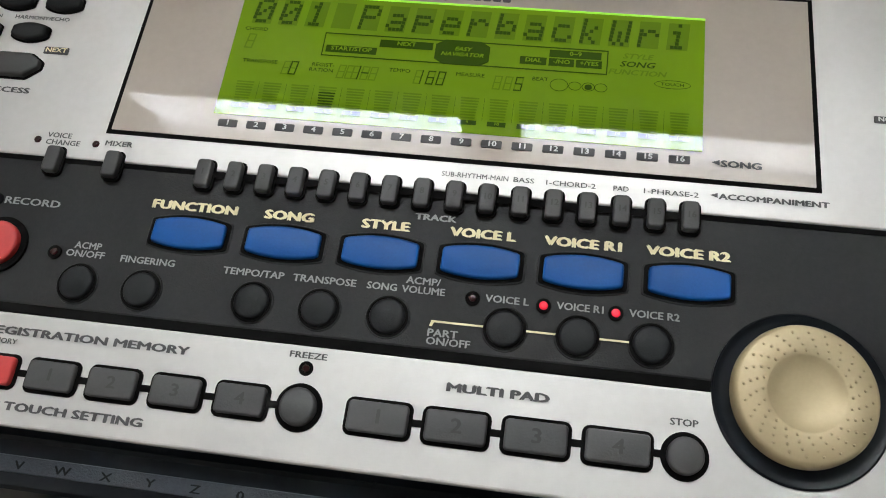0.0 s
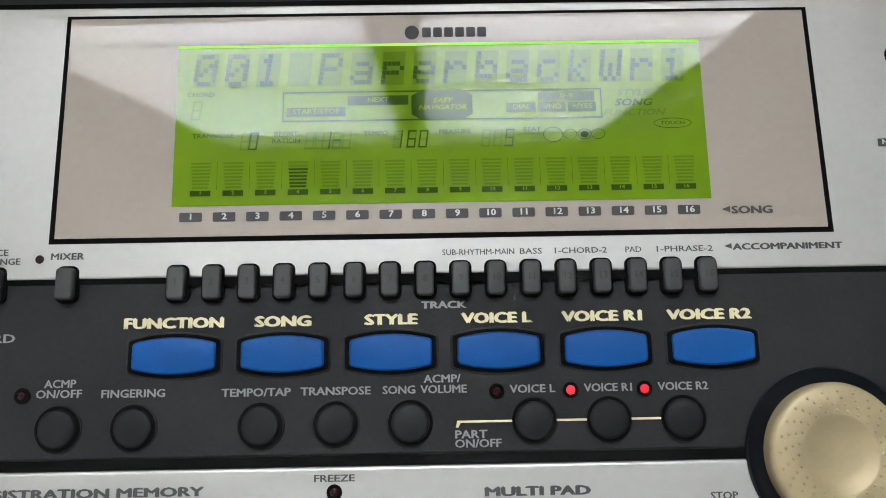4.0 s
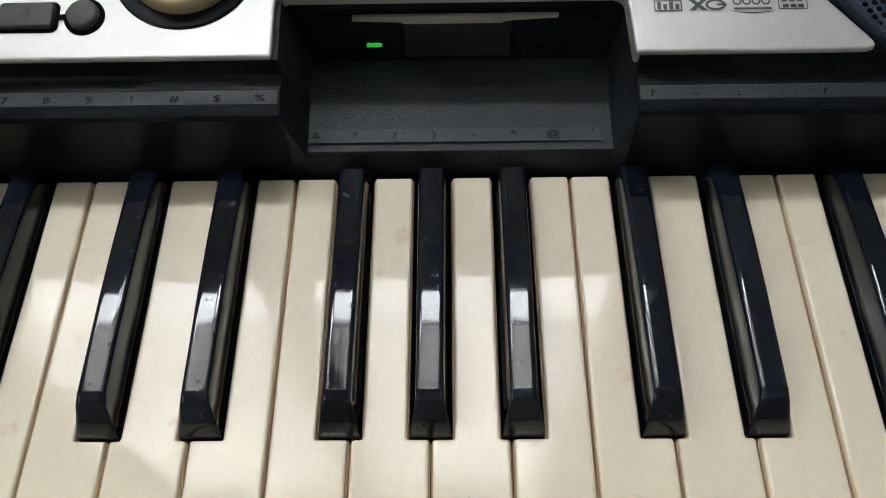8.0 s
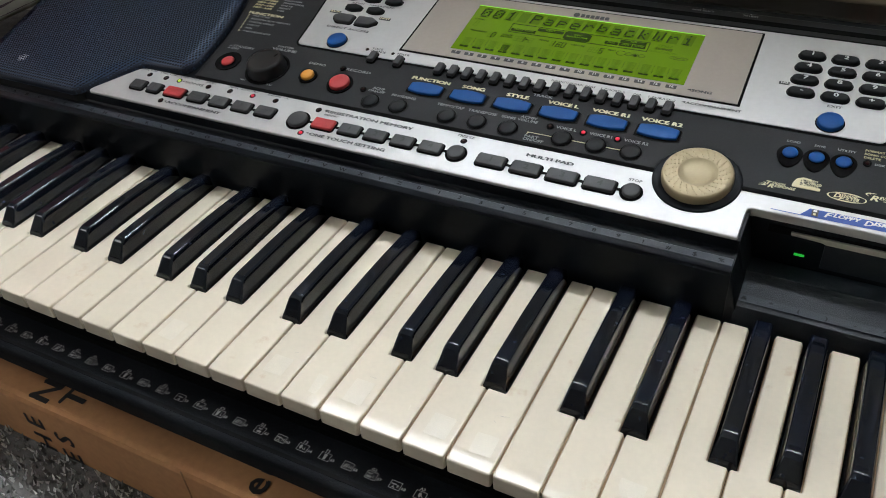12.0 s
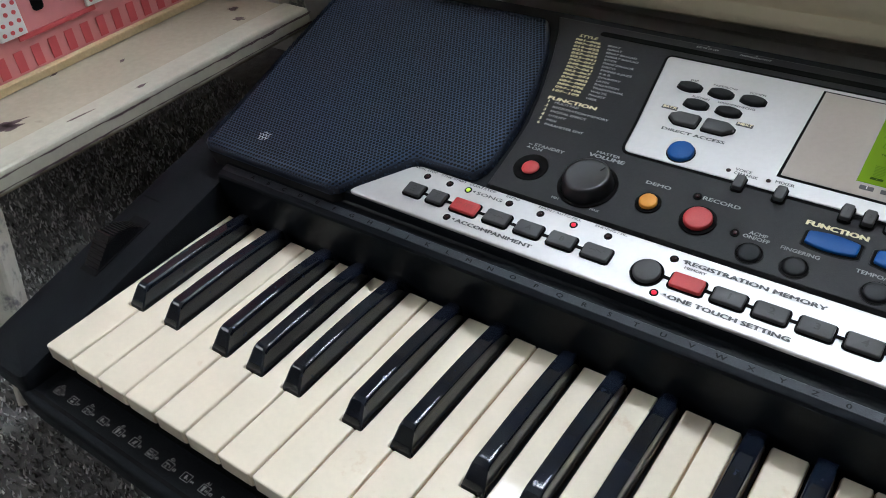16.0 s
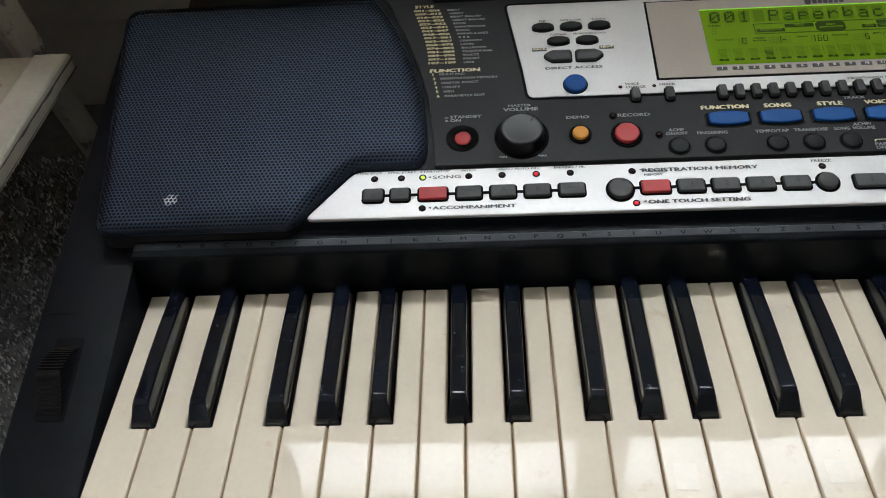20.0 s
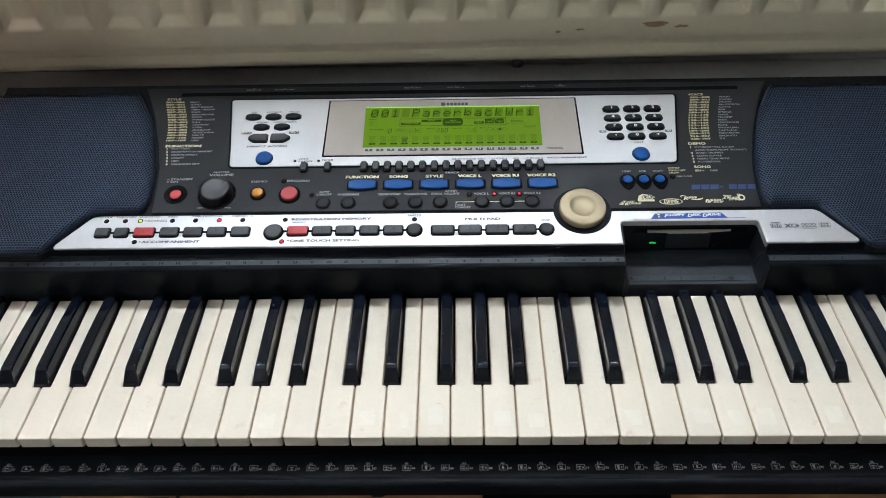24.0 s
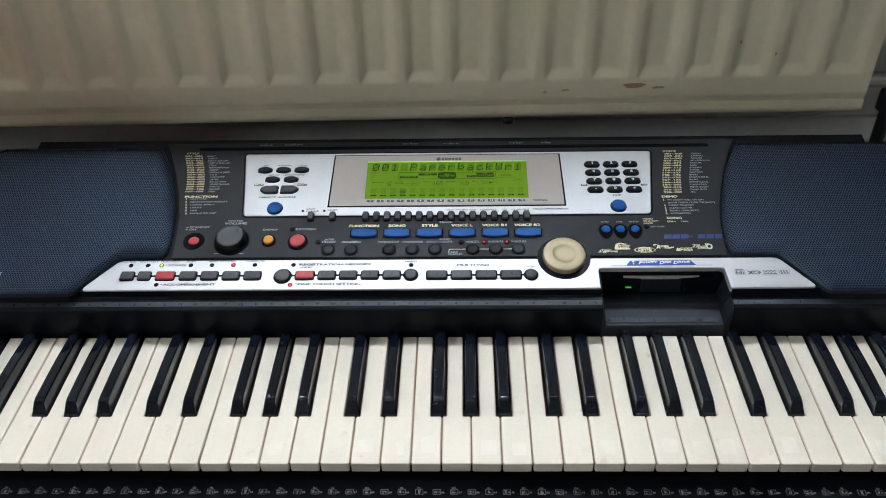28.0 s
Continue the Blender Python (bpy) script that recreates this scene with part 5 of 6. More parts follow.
for t, x in (("DC IN 10-12V", -0.1850), ("PHONES/OUTPUT", -0.1560), ("FOOT SWITCH", -0.0350), ("OUT - MIDI - IN", 0.0060), ("HOST SELECT", 0.0735), ("TO HOST", 0.1040)):
    words(t, x, 0.3349, 0.0019, M_INK_GREY, panel, 1.2)
    flat([(x - 0.0008, 0.3364), (x + 0.0008, 0.3364), (x, 0.3373)], M_INK_GREY, panel)

# ---- controls on the silver strip ----
SY = 0.1712
for x, w, m, t in ((-0.2860, 0.0112, M_GREY, ""), (-0.2704, 0.0105, M_GREY, ""), (-0.2513, 0.0160, M_RED, ""), (-0.2305, 0.0142, M_GREY, ""), (-0.2109, 0.0142, M_GREY, "A"), (-0.1913, 0.0142, M_GREY, "B"), (-0.1716, 0.0142, M_GREY, "")):
    b = button(x, SY, w, 0.0084, m, None, 0.0030, 0.0012, 0.0011, "style_button")
    if t:
        words(t, x, SY, 0.0040, M_MOULD, b, 1.2, h=0.0031)
def stroke(pts, x, y, ink, parent, w=0.00022, h=0.0032):
    """A thin moulded line through the points."""
    for (ax, ay), (bx, by) in zip(pts, pts[1:]):
        d = Vector((bx - ax, by - ay)).normalized() * w
        flat([(x + ax - d.y, y + ay + d.x), (x + ax + d.y, y + ay - d.x), (x + bx + d.y, y + by - d.x), (x + bx - d.y, y + by + d.x)], ink, parent, h, "moulded_mark")


for x, lines in ((-0.2860, ([(-0.0016, -0.0020), (0.0016, -0.0020)], [(-0.0016, -0.0005), (0.0016, -0.0005)], [(-0.0006, 0.0012), (0.0, 0.0022), (0.0006, 0.0012)])),
                 (-0.2704, ([(-0.0014, 0.0018), (0.0014, 0.0018)], [(-0.0010, 0.0007), (0.0010, 0.0007)], [(-0.0008, -0.0012), (0.0, -0.0002), (0.0008, -0.0012)])),
                 (-0.2305, ([(-0.0046, 0.0008), (-0.0034, 0.0008)], [(-0.0026, 0.0), (0.0018, 0.0)], [(0.0006, 0.0008), (0.0044, -0.0004)])),
                 (-0.1716, ([(0.0046, 0.0008), (0.0034, 0.0008)], [(-0.0042, 0.0), (-0.0002, 0.0)], [(-0.0008, 0.0008), (0.0030, -0.0004)]))):
    for q in lines:
        stroke(q, x, SY, M_MOULD, strip_ob)
for q in ([(-0.0052, 0.0014), (-0.0052, -0.0002), (-0.0022, 0.0006), (-0.0052, 0.0014)], [(-0.0012, -0.0018), (0.0004, 0.0018)], [(0.0014, -0.0010), (0.0014, 0.0012), (0.0046, 0.0012), (0.0046, -0.0010)]):
    stroke(q, -0.2513, SY, M_REDMARK, strip_ob)
flat(rect(-0.286, -0.1716, SY - 0.0010, SY + 0.0010), M_GROOVE, strip_ob, 0.0009, "button_link")
for x, m, t in ((-0.2858, M_LED_OFF, "SYNC STOP"), (-0.2700, M_LED_OFF, "SYNC START"), (-0.2574, M_LED_LIME, "START/STOP"), (-0.2305, M_LED_OFF, "INTRO"), (-0.2111, M_LED_OFF, ""), (-0.1913, M_LED_RED, ""), (-0.1716, M_LED_OFF, "ENDING / rit.")):
    lamp(x, 0.1832, m, strip_ob)
for t, x0, x1 in (("SYNC STOP", -0.2964, -0.2816), ("SYNC START", -0.2782, -0.2612), ("START/STOP", -0.2589, -0.2414), ("INTRO", -0.2347, -0.2263), ("MAIN / AUTO FILL", -0.2141, -0.1888), ("ENDING / rit.", -0.1808, -0.1630)):
    words(t, (x0, x1), 0.1871, 0.0021, M_INK_MID, strip_ob, h=0.0009, bold=0.05)
words("SONG", (-0.2515, -0.2350), 0.1830, 0.0032, M_INK_DARK, strip_ob, h=0.0009, bold=0.045)
words("ACCOMPANIMENT", (-0.2516, -0.2037), 0.1619, 0.0032, M_INK_DARK, strip_ob, h=0.0009, bold=0.1)
for x, y in ((-0.2545, 0.1832), (-0.2542, 0.1621), (-0.1320, 0.1837), (-0.1325, 0.1621)):
    flat([(x, y), (x + 0.0019, y - 0.0008), (x + 0.0019, y + 0.0008)], M_INK_DARK, strip_ob, 0.0009)
lamp(-0.2574, 0.1620, M_LED_OFF, strip_ob)
lamp(-0.1361, 0.1830, M_LED_OFF, strip_ob)
lamp(-0.1363, 0.1612, M_LED_RED, strip_ob)
words("REGISTRATION MEMORY", (-0.1305, -0.0645), 0.1832, 0.0034, M_INK_DARK, strip_ob, h=0.0009, bold=0.1)
words("MEMORY", -0.1298, 0.1799, 0.0022, M_INK_DARK, strip_ob, 1.2, "LEFT", h=0.0009)
words("ONE TOUCH SETTING", (-0.1298, -0.0730), 0.1617, 0.0034, M_INK_DARK, strip_ob, h=0.0009, bold=0.11)
round_button(-0.1443, SY - 0.0008, 0.0068, M_GREY, 0.0034, 0.0015)
b = button(-0.1243, SY, 0.0158, 0.0084, M_RED, None, 0.0030, 0.0012, 0.0011, "memory_button", "red memory button")
for i, x in enumerate((-0.1043, -0.0850, -0.0654, -0.0457)):
    b = button(x, SY, 0.0146, 0.0084, M_GREY, None, 0.0030, 0.0012, 0.0011, "memory_button")
    words(str(i + 1), x, SY, 0.0050, M_MOULD, b, 1.2, h=0.0031)
round_button(-0.0285, SY, 0.0054, M_GREY, 0.0034, 0.0015)
flat(rect(-0.1450, -0.0285, SY - 0.0010, SY + 0.0010), M_GROOVE, strip_ob, 0.0009, "button_link")
words("FREEZE", (-0.0343, -0.0230), 0.1859, 0.0026, M_INK_DARK, strip_ob, h=0.0009)
lamp(-0.0287, 0.1822, M_LED_OFF, strip_ob)
words("MULTI PAD", (0.0128, 0.0423), 0.1817, 0.0034, M_INK_DARK, strip_ob, h=0.0009, bold=0.12)
for i, x in enumerate((-0.0052, 0.0170, 0.0393, 0.0615)):
    b = button(x, SY - 0.0004, 0.0174, 0.0086, M_GREY, None, 0.0030, 0.0012, 0.0011, "pad_button")
    words(str(i + 1), x, SY - 0.0004, 0.0056, M_MOULD, b, 1.2, h=0.0031)
round_button(0.0795, SY - 0.0004, 0.0050, M_GREY, 0.0034, 0.0015)
flat(rect(-0.0052, 0.0795, SY - 0.0014, SY + 0.0006), M_GROOVE, strip_ob, 0.0009, "button_link")
words("STOP", (0.0753, 0.0830), 0.1796, 0.0027, M_INK_DARK, strip_ob, h=0.0009)

# data dial
bm = bmesh.new()
lathe(bm, [(0.0240, -0.002), (0.0240, 0.0010), (0.0235, 0.0014), (0.0226, 0.0011), (0.0215, 0.0009), (0.0001, 0.0009)], 72, on(0.1102, 0.1894))
ring = smooth(kpart("dial_well", bm, M_FALL, strip_ob), 40)
bm = bmesh.new()
lathe(bm, [(0.0192, 0.0010), (0.0192, 0.0046), (0.0187, 0.0060), (0.0178, 0.0066), (0.0108, 0.0066), (0.0102, 0.0064), (0.0096, 0.0058), (0.006, 0.0050), (0.0001, 0.0047)], 72, on(0.1102, 0.1898))
dial = smooth(kpart("data_dial", bm, M_GOLD, None, "gold plastic data dial with raised dots"), 50)
bm = bmesh.new()
lathe(bm, [(0.00042, 0.0), (0.00034, 0.0003), (0.00005, 0.00045)], 8)
dot = bpy.data.meshes.new("raised_dot")
bm.to_mesh(dot)
bm.free()
dot.materials.append(M_GOLD)
for i in range(24):
    for j in range(4):
        a, r = 2 * math.pi * (i + 0.28 * j) / 24, 0.0116 + 0.0017 * j
        place("raised_dot", dot, dial, "", on(0.1102, 0.1898) @ Matrix.Translation((r * math.cos(a), r * math.sin(a), 0.0066)))

# disk drive badge and format marks
flat([(0.1650, 0.1797), (0.2282, 0.1802), (0.2235, 0.1858), (0.1695, 0.1853)], M_INK_BLUE, strip_ob, 0.0009, "drive_badge")
flat(rect(0.1510, 0.1650, 0.1796, 0.1801), M_INK_BLUE, strip_ob, 0.0009, "drive_badge")
flat(rect(0.2282, 0.2426, 0.1800, 0.1805), M_INK_BLUE, strip_ob, 0.0009, "drive_badge")
for t, x0, x1 in (("FLOPPY", 0.1765, 0.1940), ("DISK", 0.1953, 0.2069), ("DRIVE", 0.2076, 0.2236)):
    words(t[0], (x0, x0 + 0.0044), 0.1830, 0.0048, M_INK_WHITE, strip_ob, slant=0.3, h=0.0012, bold=0.08)
    words(t[1:], (x0 + 0.0042, x1), 0.1837, 0.0034, M_INK_WHITE, strip_ob, slant=0.3, h=0.0012, bold=0.1)
flat(rect(0.1706, 0.1738, 0.1806, 0.1850), M_INK_DARK, strip_ob, 0.0011, "drive_badge")
flat(rect(0.1712, 0.1730, 0.1832, 0.1845), M_INK_WHITE, strip_ob, 0.0013, "drive_badge")
plate("drive_badge", disc(0.0007, 12), M_INK_CREAM, strip_ob, 0.001, 0.0013, 0, 0.1721, 0.1818)
# format marks, as plain shapes
def frame_mark(x, y, w, h, t):
    for q in (rect(x - w, x + w, y + h - t, y + h), rect(x - w, x + w, y - h, y - h + t), rect(x - w, x - w + t, y - h + t, y + h - t), rect(x + w - t, x + w, y - h + t, y + h - t)):
        flat(q, M_INK_DARK, strip_ob, 0.0009, "format_mark")


frame_mark(0.2650, 0.1718, 0.0044, 0.0019, 0.0004)
for i in range(4):
    flat(rect(0.2616 + i * 0.0019, 0.2628 + i * 0.0019, 0.1704, 0.1732 - 0.0009 * (i % 2)), M_INK_DARK, strip_ob, 0.0009, "format_mark")
flat(rect(0.2612, 0.2686, 0.1743, 0.1753), M_INK_DARK, strip_ob, 0.0009, "format_mark")
for s_ in (-1, 1):
    flat([(0.2745 + s_ * -0.0030, 0.1700), (0.2745 + s_ * -0.0012, 0.1700), (0.2745 + s_ * 0.0030, 0.1738), (0.2745 + s_ * 0.0012, 0.1738)][::s_], M_INK_DARK, strip_ob, 0.0009 + 0.00005 * s_, "format_mark")
oval_line(0.2800, 0.1719, 0.0032, 0.0020, 0.0008, M_INK_DARK, strip_ob, 0.0009)
flat(rect(0.2804, 0.2834, 0.1716, 0.1723), M_INK_DARK, strip_ob, 0.00095, "format_mark")
for i in range(4):
    oval_line(0.2868 + i * 0.0030, 0.1730, 0.0014, 0.0013, 0.0005, M_INK_DARK, strip_ob, 0.0009)
flat(rect(0.2856, 0.2974, 0.1701, 0.1708), M_INK_DARK, strip_ob, 0.0009, "format_mark")
swoosh(0.2915, 0.1702, 0.0075, 0.0014, 185, 355, 0.0004, M_INK_DARK, strip_ob, 0.0009)
frame_mark(0.3042, 0.1722, 0.0046, 0.0022, 0.0003)
for i in range(3):
    flat(rect(0.3008 + i * 0.0024, 0.3024 + i * 0.0024, 0.1726, 0.1738), M_INK_DARK, strip_ob, 0.0009, "format_mark")
    flat(rect(0.3010 + i * 0.0024, 0.3028 + i * 0.0024, 0.1706, 0.1718), M_INK_DARK, strip_ob, 0.0009, "format_mark")

# ---- loudspeaker grilles ----
def inside(poly, x, y):
    hit = False
    for (ax, ay), (bx, by) in zip(poly, poly[1:] + poly[:1]):
        if (ay > y) != (by > y) and x < (bx - ax) * (y - ay) / (by - ay) + ax:
            hit = not hit
    return hit


def edge_gap(poly, x, y):
    best = 9.0
    for (ax, ay), (bx, by) in zip(poly, poly[1:] + poly[:1]):
        dx, dy = bx - ax, by - ay
        t = max(0.0, min(1.0, ((x - ax) * dx + (y - ay) * dy) / (dx * dx + dy * dy + 1e-12)))
        best = min(best, math.hypot(x - ax - t * dx, y - ay - t * dy))
    return best


def to_edge(poly, x, y):
    """The point of the outline nearest to x, y."""
    best = (9.0, x, y)
    for (ax, ay), (bx, by) in zip(poly, poly[1:] + poly[:1]):
        dx, dy = bx - ax, by - ay
        t = max(0.0, min(1.0, ((x - ax) * dx + (y - ay) * dy) / (dx * dx + dy * dy + 1e-12)))
        best = min(best, (math.hypot(x - ax - t * dx, y - ay - t * dy), ax + t * dx, ay + t * dy))
    return best[1], best[2]


def grille(s):
    core = [(-0.4460, 0.1508), (-0.3345, 0.1508), (-0.3290, 0.1540), (-0.2985, 0.1905), (-0.2585, 0.1915), (-0.2545, 0.2015), (-0.2555, 0.2212), (-0.2578, 0.2423), (-0.2650, 0.2706),
            (-0.2750, 0.3004), (-0.2915, 0.3310), (-0.4675, 0.3310)]
    core = pan(rounded(core, [0.010, 0.004, 0.004, 0.010, 0.008, 0.03, 0.03, 0.03, 0.03, 0.03, 0.008, 0.012], 4))
    rise = 0.0062
    XW = XC * SX + DX

    def hgt(g):
        t = min(1.0, g / 0.011)
        return rise * math.sqrt(max(0.0, 1 - (1 - t) ** 2)) - 0.0005

    def world_point(x, v, h):
        q = PM @ Vector((x, v, h))
        return (s * (q.x - XW) + XW, q.y, q.z)

    # backing and rim
    bm = bmesh.new()
    rings = []
    for d, h in ((0.0, -0.014), (0.0, -0.0030), (0.0008, -0.0012), (0.0022, 0.0)):
        pts = offset(core, d) if d else core
        rings.append([bm.verts.new(world_point(x, v, h)) for x, v in pts])
    n = len(core)
    for a, b in zip(rings, rings[1:]):
        for i in range(n):
            bm.faces.new((a[i], a[(i + 1) % n], b[(i + 1) % n], b[i]))
    inner = offset(core, 0.004)
    low = [bm.verts.new(world_point(x, v, 0.0008)) for x, v in inner]
    for i in range(n):
        bm.faces.new((rings[-1][i], rings[-1][(i + 1) % n], low[(i + 1) % n], low[i]))
    bm.faces.new(low)
    bmesh.ops.recalc_face_normals(bm, faces=bm.faces)
    sp = smooth(kpart("loudspeaker", bm, M_CLOTH, None, "loudspeaker under a navy perforated steel grille"), 40)
    # plain turned-down edge of the sheet
    bm = bmesh.new()
    edge = []
    for d in (0.0, 0.0003, 0.0008, 0.0014, 0.0019):
        edge.append([bm.verts.new(world_point(x, v, hgt(d) + (0.00018 if d else -0.0012))) for x, v in (offset(core, d) if d else core)])
    for a, b in zip(edge, edge[1:]):
        for i in range(n):
            bm.faces.new((a[i], a[(i + 1) % n], b[(i + 1) % n], b[i]))
    bmesh.ops.recalc_face_normals(bm, faces=bm.faces)
    smooth(part("grille_edge", bm, M_GRILLE_EDGE, sp), 60)
    # perforated sheet: a ring of six quads round each hole
    p = 0.00245
    verts, faces, index = [], [], {}
    R6, r6 = p / math.sqrt(3), p * 0.36
    us = [x for x, _ in core]
    vs = [v for _, v in core]

    def vert(x, v, key):
        if key not in index:
            index[key] = len(verts)
            if inside(core, x, v):
                verts.append(world_point(x, v, hgt(edge_gap(core, x, v))))
            else:
                verts.append(world_point(*to_edge(core, x, v), -0.0012))
        return index[key]

    row, v = 0, min(vs)
    while v < max(vs):
        u = min(us) + (p / 2 if row % 2 else 0)
        while u < max(us):
            if inside(core, u, v):
                outer, hole = [], []
                for k in range(6):
                    a = math.pi / 6 + k * math.pi / 3
                    ox, oy = u + R6 * math.cos(a), v + R6 * math.sin(a)
                    outer.append(vert(ox, oy, (round(ox * 2e4), round(oy * 2e4))))
                g0 = edge_gap(core, u, v)
                h0 = hgt(g0)
                r6 = p * (0.43 if g0 > 0.0015 else 0.16)
                for k in range(6):
                    a = math.pi / 6 + k * math.pi / 3
                    hole.append(len(verts))
                    verts.append(world_point(u + r6 * math.cos(a), v + r6 * math.sin(a), h0 - 0.00012))
                for k in range(6):
                    q = (outer[k], outer[(k + 1) % 6], hole[(k + 1) % 6], hole[k])
                    faces.append(q if s > 0 else q[::-1])
            u += p
        v += p * math.sqrt(3) / 2
        row += 1
    me = bpy.data.meshes.new("grille_mesh")
    me.from_pydata(verts, [], faces)
    me.materials.append(M_GRILLE)
    me.materials.append(M_GLINT)
    for f in me.polygons:
        f.use_smooth = True
        # a glint near the bass corner, coloured into the mesh as bright steel
        if ((f.center.x + 0.4040) / 0.0050) ** 2 + ((f.center.y - 0.1695) / 0.0042) ** 2 < spot_rng.uniform(0.3, 1.2):
            f.material_index = 1
    g_ = place("grille_mesh", me, sp)
    g_["kind"] = "stuff"
    return sp


spot_rng = random.Random(4)
for s in (1, -1):
    grille(s)
# ---- printed drum pictures along the front ledge ----
sharp = {1, 3, 6, 8, 10}
PICTURES = [
    [[(-0.9, 0.9), (-0.6, -1.6), (0.6, -1.6), (0.9, 0.9)], [(-1.2, 1.1), (-1.0, 0.9), (1.0, 0.9), (1.2, 1.1), (0.8, 1.5), (-0.8, 1.5)]],
    [[(-1.4, -1.4), (-0.6, -1.4), (0.2, 0.9), (-0.5, 0.9)], [(-0.1, -1.4), (0.5, -1.4), (1.3, 1.1), (0.6, 1.1)]],
    [[(-1.4, 0.7), (-0.1, 0.3), (-0.1, 1.1), (-1.4, 1.3)], [(0.1, 0.3), (1.2, 0.9), (1.2, 1.4), (0.1, 1.0)], [(-1.3, -1.5), (1.2, -1.5), (1.2, -0.4), (-1.3, -0.4)]],
    [[(-1.6, 0.2), (-1.2, 0.8), (1.2, 0.8), (1.6, 0.2)], [(-0.2, -1.5), (0.2, -1.5), (0.2, 0.2), (-0.2, 0.2)], [(-1.0, -1.6), (1.0, -1.6), (0.4, -1.1), (-0.4, -1.1)]],
    [[(-1.0, -0.6), (-0.3, -1.4), (0.4, -0.6), (0.4, 0.8), (-0.3, 1.5), (-1.0, 0.8)], [(0.5, -0.3), (1.6, -1.2), (1.7, -0.9), (0.6, 0.1)]],
]
for n in range(36, 97):
    x = 0.0774 + (n - 72) * 0.01360
    at = LOW @ Matrix.Translation((x, -0.0074, -0.02375))
    bm = bmesh.new()
    w, h, t = 0.0030, 0.0023, 0.00028
    for q in (rect(-w, w, h - t, h), rect(-w, w, -h, -h + t), rect(-w, -w + t, -h, h), rect(w - t, w, -h, h)):
        bm.faces.new([bm.verts.new((a, b, 0)) for a, b in q])
    shape, tag = PICTURES[n % len(PICTURES)], ("H", "L", "", "H", "L", "R", "")[n % 7]
    dx = -0.0009 if tag else 0.0
    for k, poly in enumerate(shape):
        bm.faces.new([bm.verts.new((a * 0.001 + dx, b * 0.001, 0.00003 * (k + 1))) for a, b in poly])
    icon = part("drum_picture", bm, M_INK_DIM, kb, "", at)
    if tag:
        me = letters(tag, 0.0022, 1.0)
        me.materials.append(M_INK_DIM)
        place("drum_letter", me, icon, "", Matrix.Translation((0.0014, -0.0004, 0.0001)))
    me = letters(str(n), 0.0022, 1.1, "LEFT")
    me.materials.append(M_INK_DIM)
    place("drum_number", me, icon, "", Matrix.Translation((0.0034, -0.0006, 0)))
    if n % 12 not in sharp:
        me = letters("C-D-EF-G-A-B"[n % 12] + str(n // 12 - 2), 0.0022, 1.1)
        me.materials.append(M_INK_DIM)
        place("note_name", me, icon, "", Matrix.Translation((-0.0004, 0.0034, 0)))

# ---- keys ----
BLACK = {0: -0.0031, 1: 0.0034, 3: -0.0031, 4: 0.0, 5: 0.0034}     # by the white key to the left: shift of the black key's centre
CUT, GAP, YB, YE = 0.0069, 0.00062, 0.0483, 0.1405
KX, KY = -0.0004, 0.0010        # the key bed's place in the case


def white_mesh(k, last=False):
    """One white key; k is its place in the octave, cut where black keys stand."""
    lo, hi = GAP, P - GAP
    tl, tr = lo, hi
    if k in BLACK and not last:
        tr = P + BLACK[k] - CUT
    if k > 0 and (k - 1) in BLACK:
        tl = BLACK[k - 1] + CUT
    poly = [(lo, KY), (hi, KY)]
    poly += [(hi, YB), (tr, YB)] if tr < hi else []
    poly += [(tr, YE), (tl, YE)]
    poly += [(tl, YB), (lo, YB)] if tl > lo else []
    radii = [0.0016 if y == KY else 0.0009 for _, y in poly]
    poly = rounded(poly, radii, 2)
    bm = bmesh.new()
    prism(bm, poly, -0.0092, 0.0, 0.0010, None, 3)
    upper = set(bm.faces)
    # slightly wider brown band below the top, seen in the gaps between keys
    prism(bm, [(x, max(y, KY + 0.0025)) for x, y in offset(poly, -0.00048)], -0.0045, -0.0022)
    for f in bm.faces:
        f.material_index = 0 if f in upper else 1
    box(bm, lo + 0.0014, hi - 0.0014, 0.0140, YB - 0.002, -0.019, -0.0090)
    me = bpy.data.meshes.new("white_key")
    bm.to_mesh(me)
    bm.free()
    me.materials.append(M_IVORY)
    me.materials.append(M_GAP_BROWN)
    return me


whites = [white_mesh(k) for k in range(7)] + [white_mesh(0, True)]
seat = random.Random(5)
for i in range(36):
    # each key sits a little differently on its worn felt
    m = LOW @ Matrix.Translation(((i - 17.5) * P + KX, 0.15, 0)) @ Matrix.Rotation(seat.uniform(-0.0016, 0.0016), 4, "X") @ Matrix.Rotation(seat.uniform(-0.006, 0.006), 4, "Y") @ Matrix.Translation((-0.5 * P, -0.15, 0))
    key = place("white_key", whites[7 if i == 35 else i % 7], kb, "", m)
    if i < 7 or i == 35:
        smooth(key, 12)
rng = random.Random(21)
for i in range(10, 36):
    cx, w, h, y = (i - 17.5) * P + rng.uniform(-0.0015, 0.0015), rng.uniform(0.0105, 0.0120), rng.uniform(0.012, 0.0155), rng.uniform(0.009, 0.012)
    if rng.random() < 0.25:
        continue
    bm = bmesh.new()
    tilt = rng.uniform(-0.05, 0.05)
    prism(bm, rrect(w, h, 0.0008, 2), 0.0, 0.00009, 0, Matrix.Translation((cx, y + h / 2, 0.0)) @ Matrix.Rotation(tilt, 4, "Z"))
    kpart("sticker_residue", bm, M_RESIDUE)
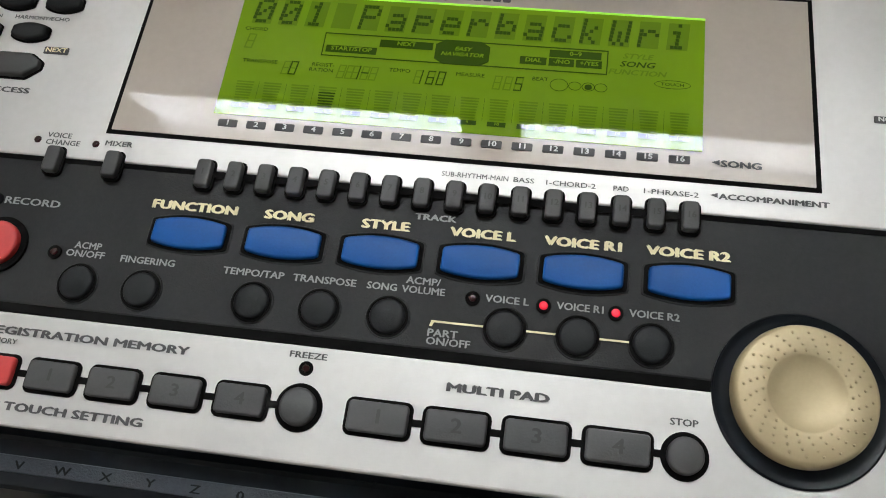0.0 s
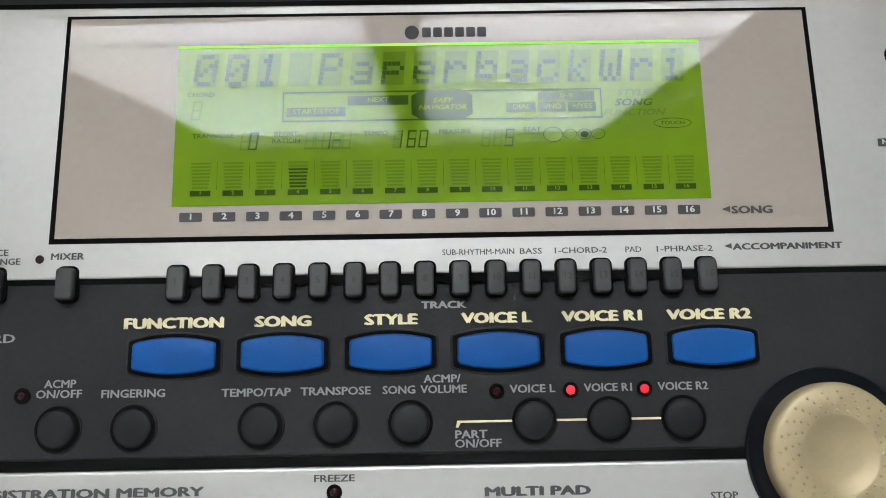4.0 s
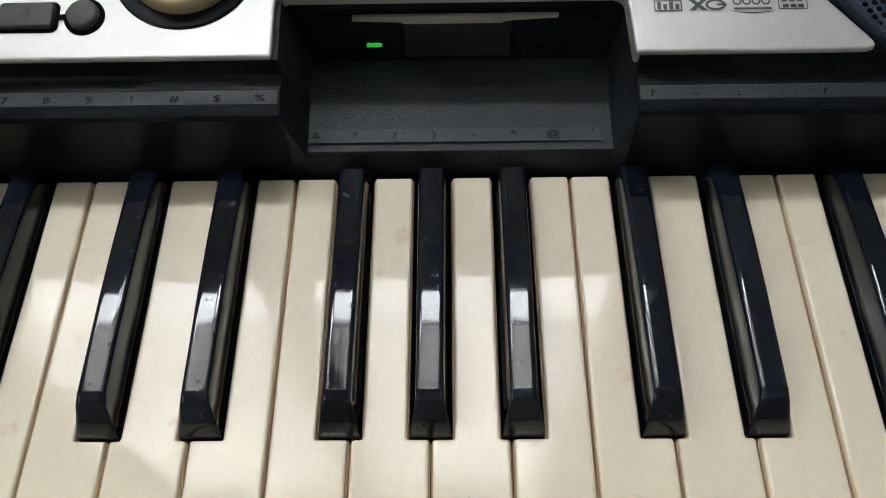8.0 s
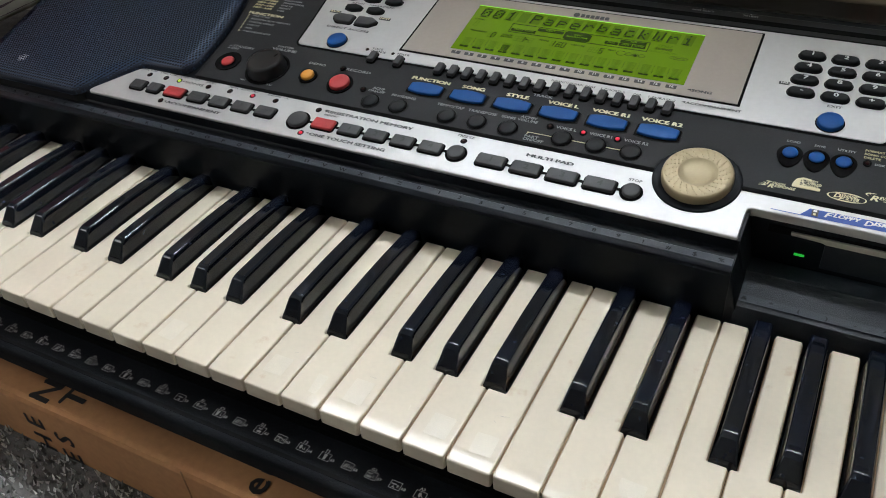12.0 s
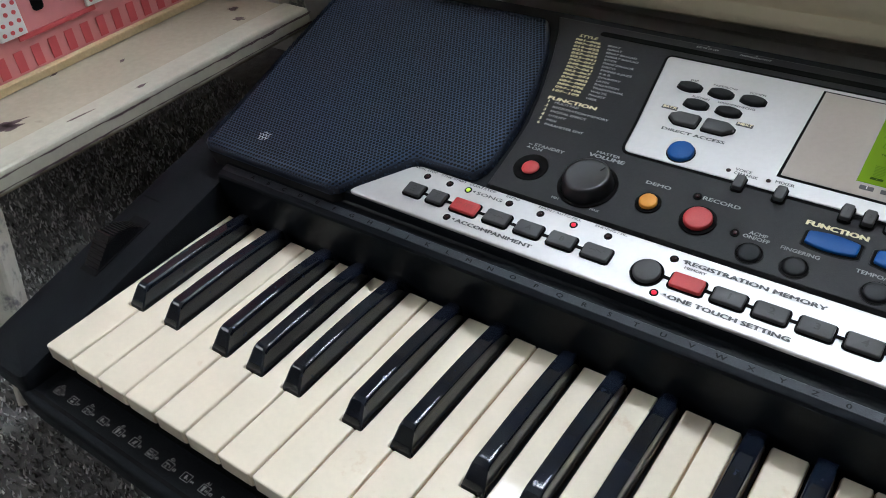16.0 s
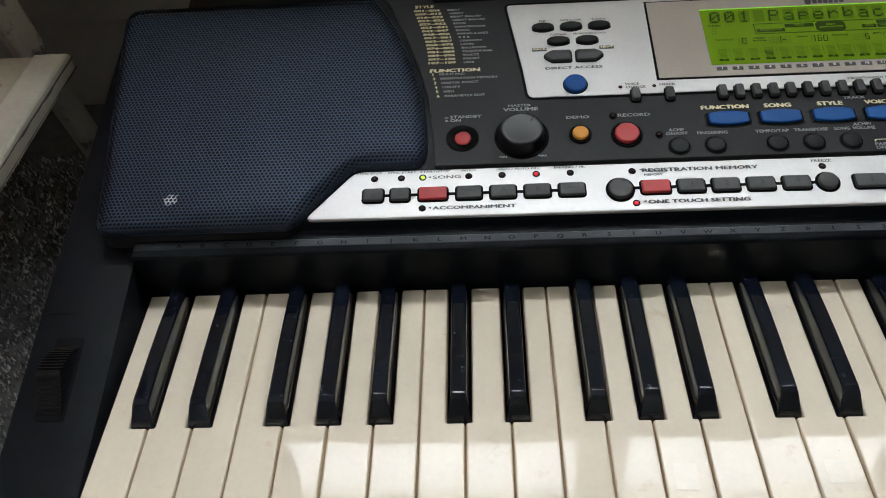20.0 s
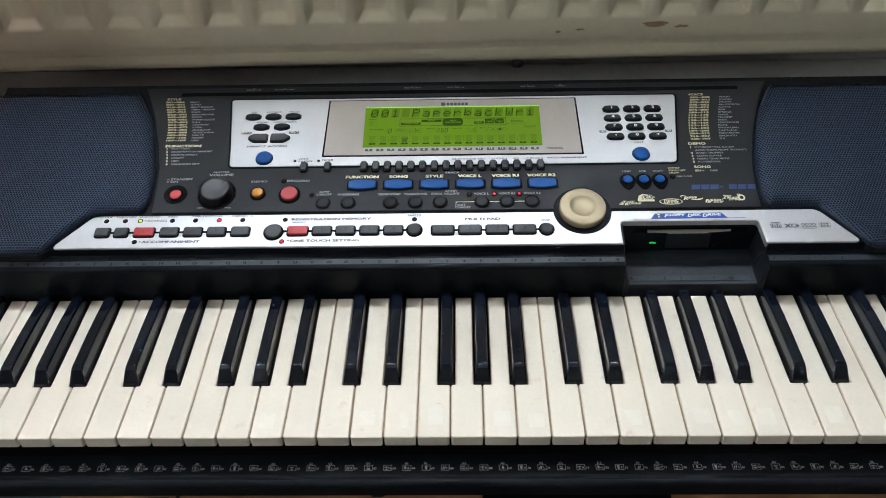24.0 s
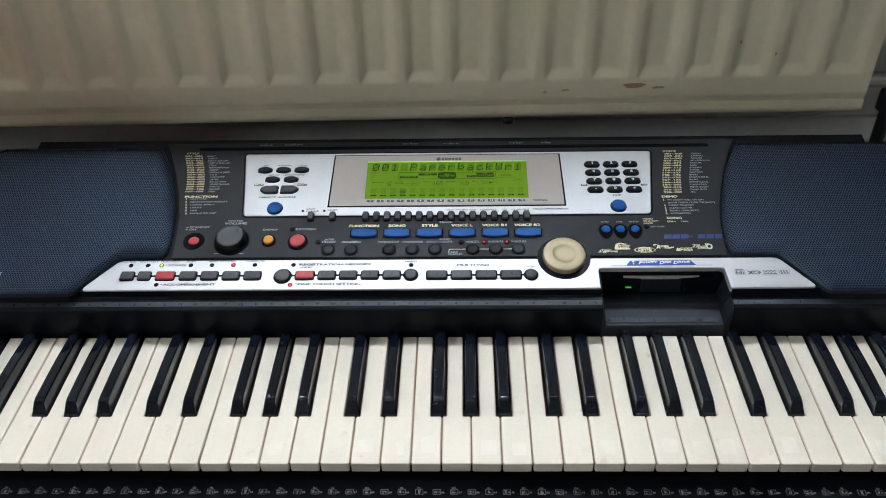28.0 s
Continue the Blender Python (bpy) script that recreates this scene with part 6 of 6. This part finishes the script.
for i in range(14, 36):
    for k in range(rng.randint(0, 2)):
        x0, y0 = (i - 17.5) * P + rng.uniform(-0.007, 0.003), rng.uniform(0.020, 0.034)
        dx, dy = rng.uniform(0.001, 0.007), rng.uniform(-0.002, 0.002)
        bm = bmesh.new()
        prism(bm, [(x0, y0), (x0 + dx * 0.5, y0 + dy * 0.3 - 0.00012), (x0 + dx, y0 + dy), (x0 + dx * 0.5, y0 + dy * 0.3 + 0.0001)], 0.0, 0.00004)
        kpart("scratch", bm, M_SCRATCH)
bm = bmesh.new()
sections = [(0.0497, 0.0061, -0.010, 0.0061), (0.0500, 0.0061, 0.0004, 0.0058), (0.0535, 0.0060, 0.0050, 0.0049), (0.0566, 0.0060, 0.0093, 0.0041), (0.0572, 0.0060, 0.0100, 0.0039),
            (0.0590, 0.0060, 0.0109, 0.0037), (0.0597, 0.0060, 0.0111, 0.0037), (0.0605, 0.0060, 0.0111, 0.0037), (0.080, 0.0060, 0.0112, 0.0037), (0.090, 0.0060, 0.0111, 0.0038), (0.100, 0.0060, 0.0109, 0.0038), (0.110, 0.0060, 0.01045, 0.0039), (0.118, 0.0060, 0.0100, 0.0039), (0.127, 0.0060, 0.0094, 0.0040), (0.139, 0.0060, 0.0084, 0.0040)]
rings = []
for y, wb, zt, wt in sections:
    r = min(0.0008, max(0.0001, (zt + 0.010) * 0.1))
    half = [(-wb, -0.010), (-wt - 0.0003 - (wb - wt - 0.0003) * 0.12, zt - r - (zt - r + 0.010) * 0.12), (-wt - 0.0003, zt - r), (-wt + 0.0002, zt - r * 0.25), (-wt + 0.0010, zt), (-wt + 0.0016, zt)]
    pts = half + [(-x, z) for x, z in half[::-1]]
    rings.append([bm.verts.new((x, y, z)) for x, z in pts])
for a, b in zip(rings, rings[1:]):
    for i in range(11):
        bm.faces.new((a[i], a[i + 1], b[i + 1], b[i]))
bm.faces.new(rings[0])
bmesh.ops.recalc_face_normals(bm, faces=bm.faces)
black = smooth(kpart("black_key", bm, M_BLACKKEY), 50)
black.matrix_basis = LOW @ Matrix.Translation((-17 * P + BLACK[0] + KX, -0.0007, 0))
for o in range(5):
    for k, d in BLACK.items():
        if o == 0 and k == 0:
            continue
        place("black_key", black.data, kb, "", LOW @ Matrix.Translation(((o * 7 + k + 1 - 18) * P + d + KX, -0.0007, 0)))
bm = bmesh.new()
box(bm, -0.424, 0.424, 0.004, 0.1425, -0.024, -0.0195)
kpart("key_bed", bm, M_GROOVE)

# ---- carpet pile in the open corner beside the instrument ----
verts, faces = [], []
rng = random.Random(11)
for i in range(42000):
    x, y = rng.uniform(-0.80, -0.12), rng.uniform(-0.14, 0.40)
    if x > -0.47 and y > 0.0:
        continue
    if x > -0.33 and y > -0.035:
        continue
    a, h, r = rng.uniform(0, 6.283), rng.uniform(0.002, 0.0055), rng.uniform(0.0007, 0.0016)
    n0 = len(verts)
    for k in range(3):
        verts.append((x + r * math.cos(a + 2.094 * k), y + r * math.sin(a + 2.094 * k), -0.0005))
    verts.append((x + rng.uniform(-0.002, 0.002), y + rng.uniform(-0.002, 0.002), h))
    faces += [(n0, n0 + 1, n0 + 3), (n0 + 1, n0 + 2, n0 + 3), (n0 + 2, n0, n0 + 3)]
me = bpy.data.meshes.new("carpet_pile")
me.from_pydata(verts, [], faces)
me.materials.append(M_TUFT)
tagged(new("carpet_pile", me), "short grey and white speckled carpet pile", "carpet", "", "stuff")
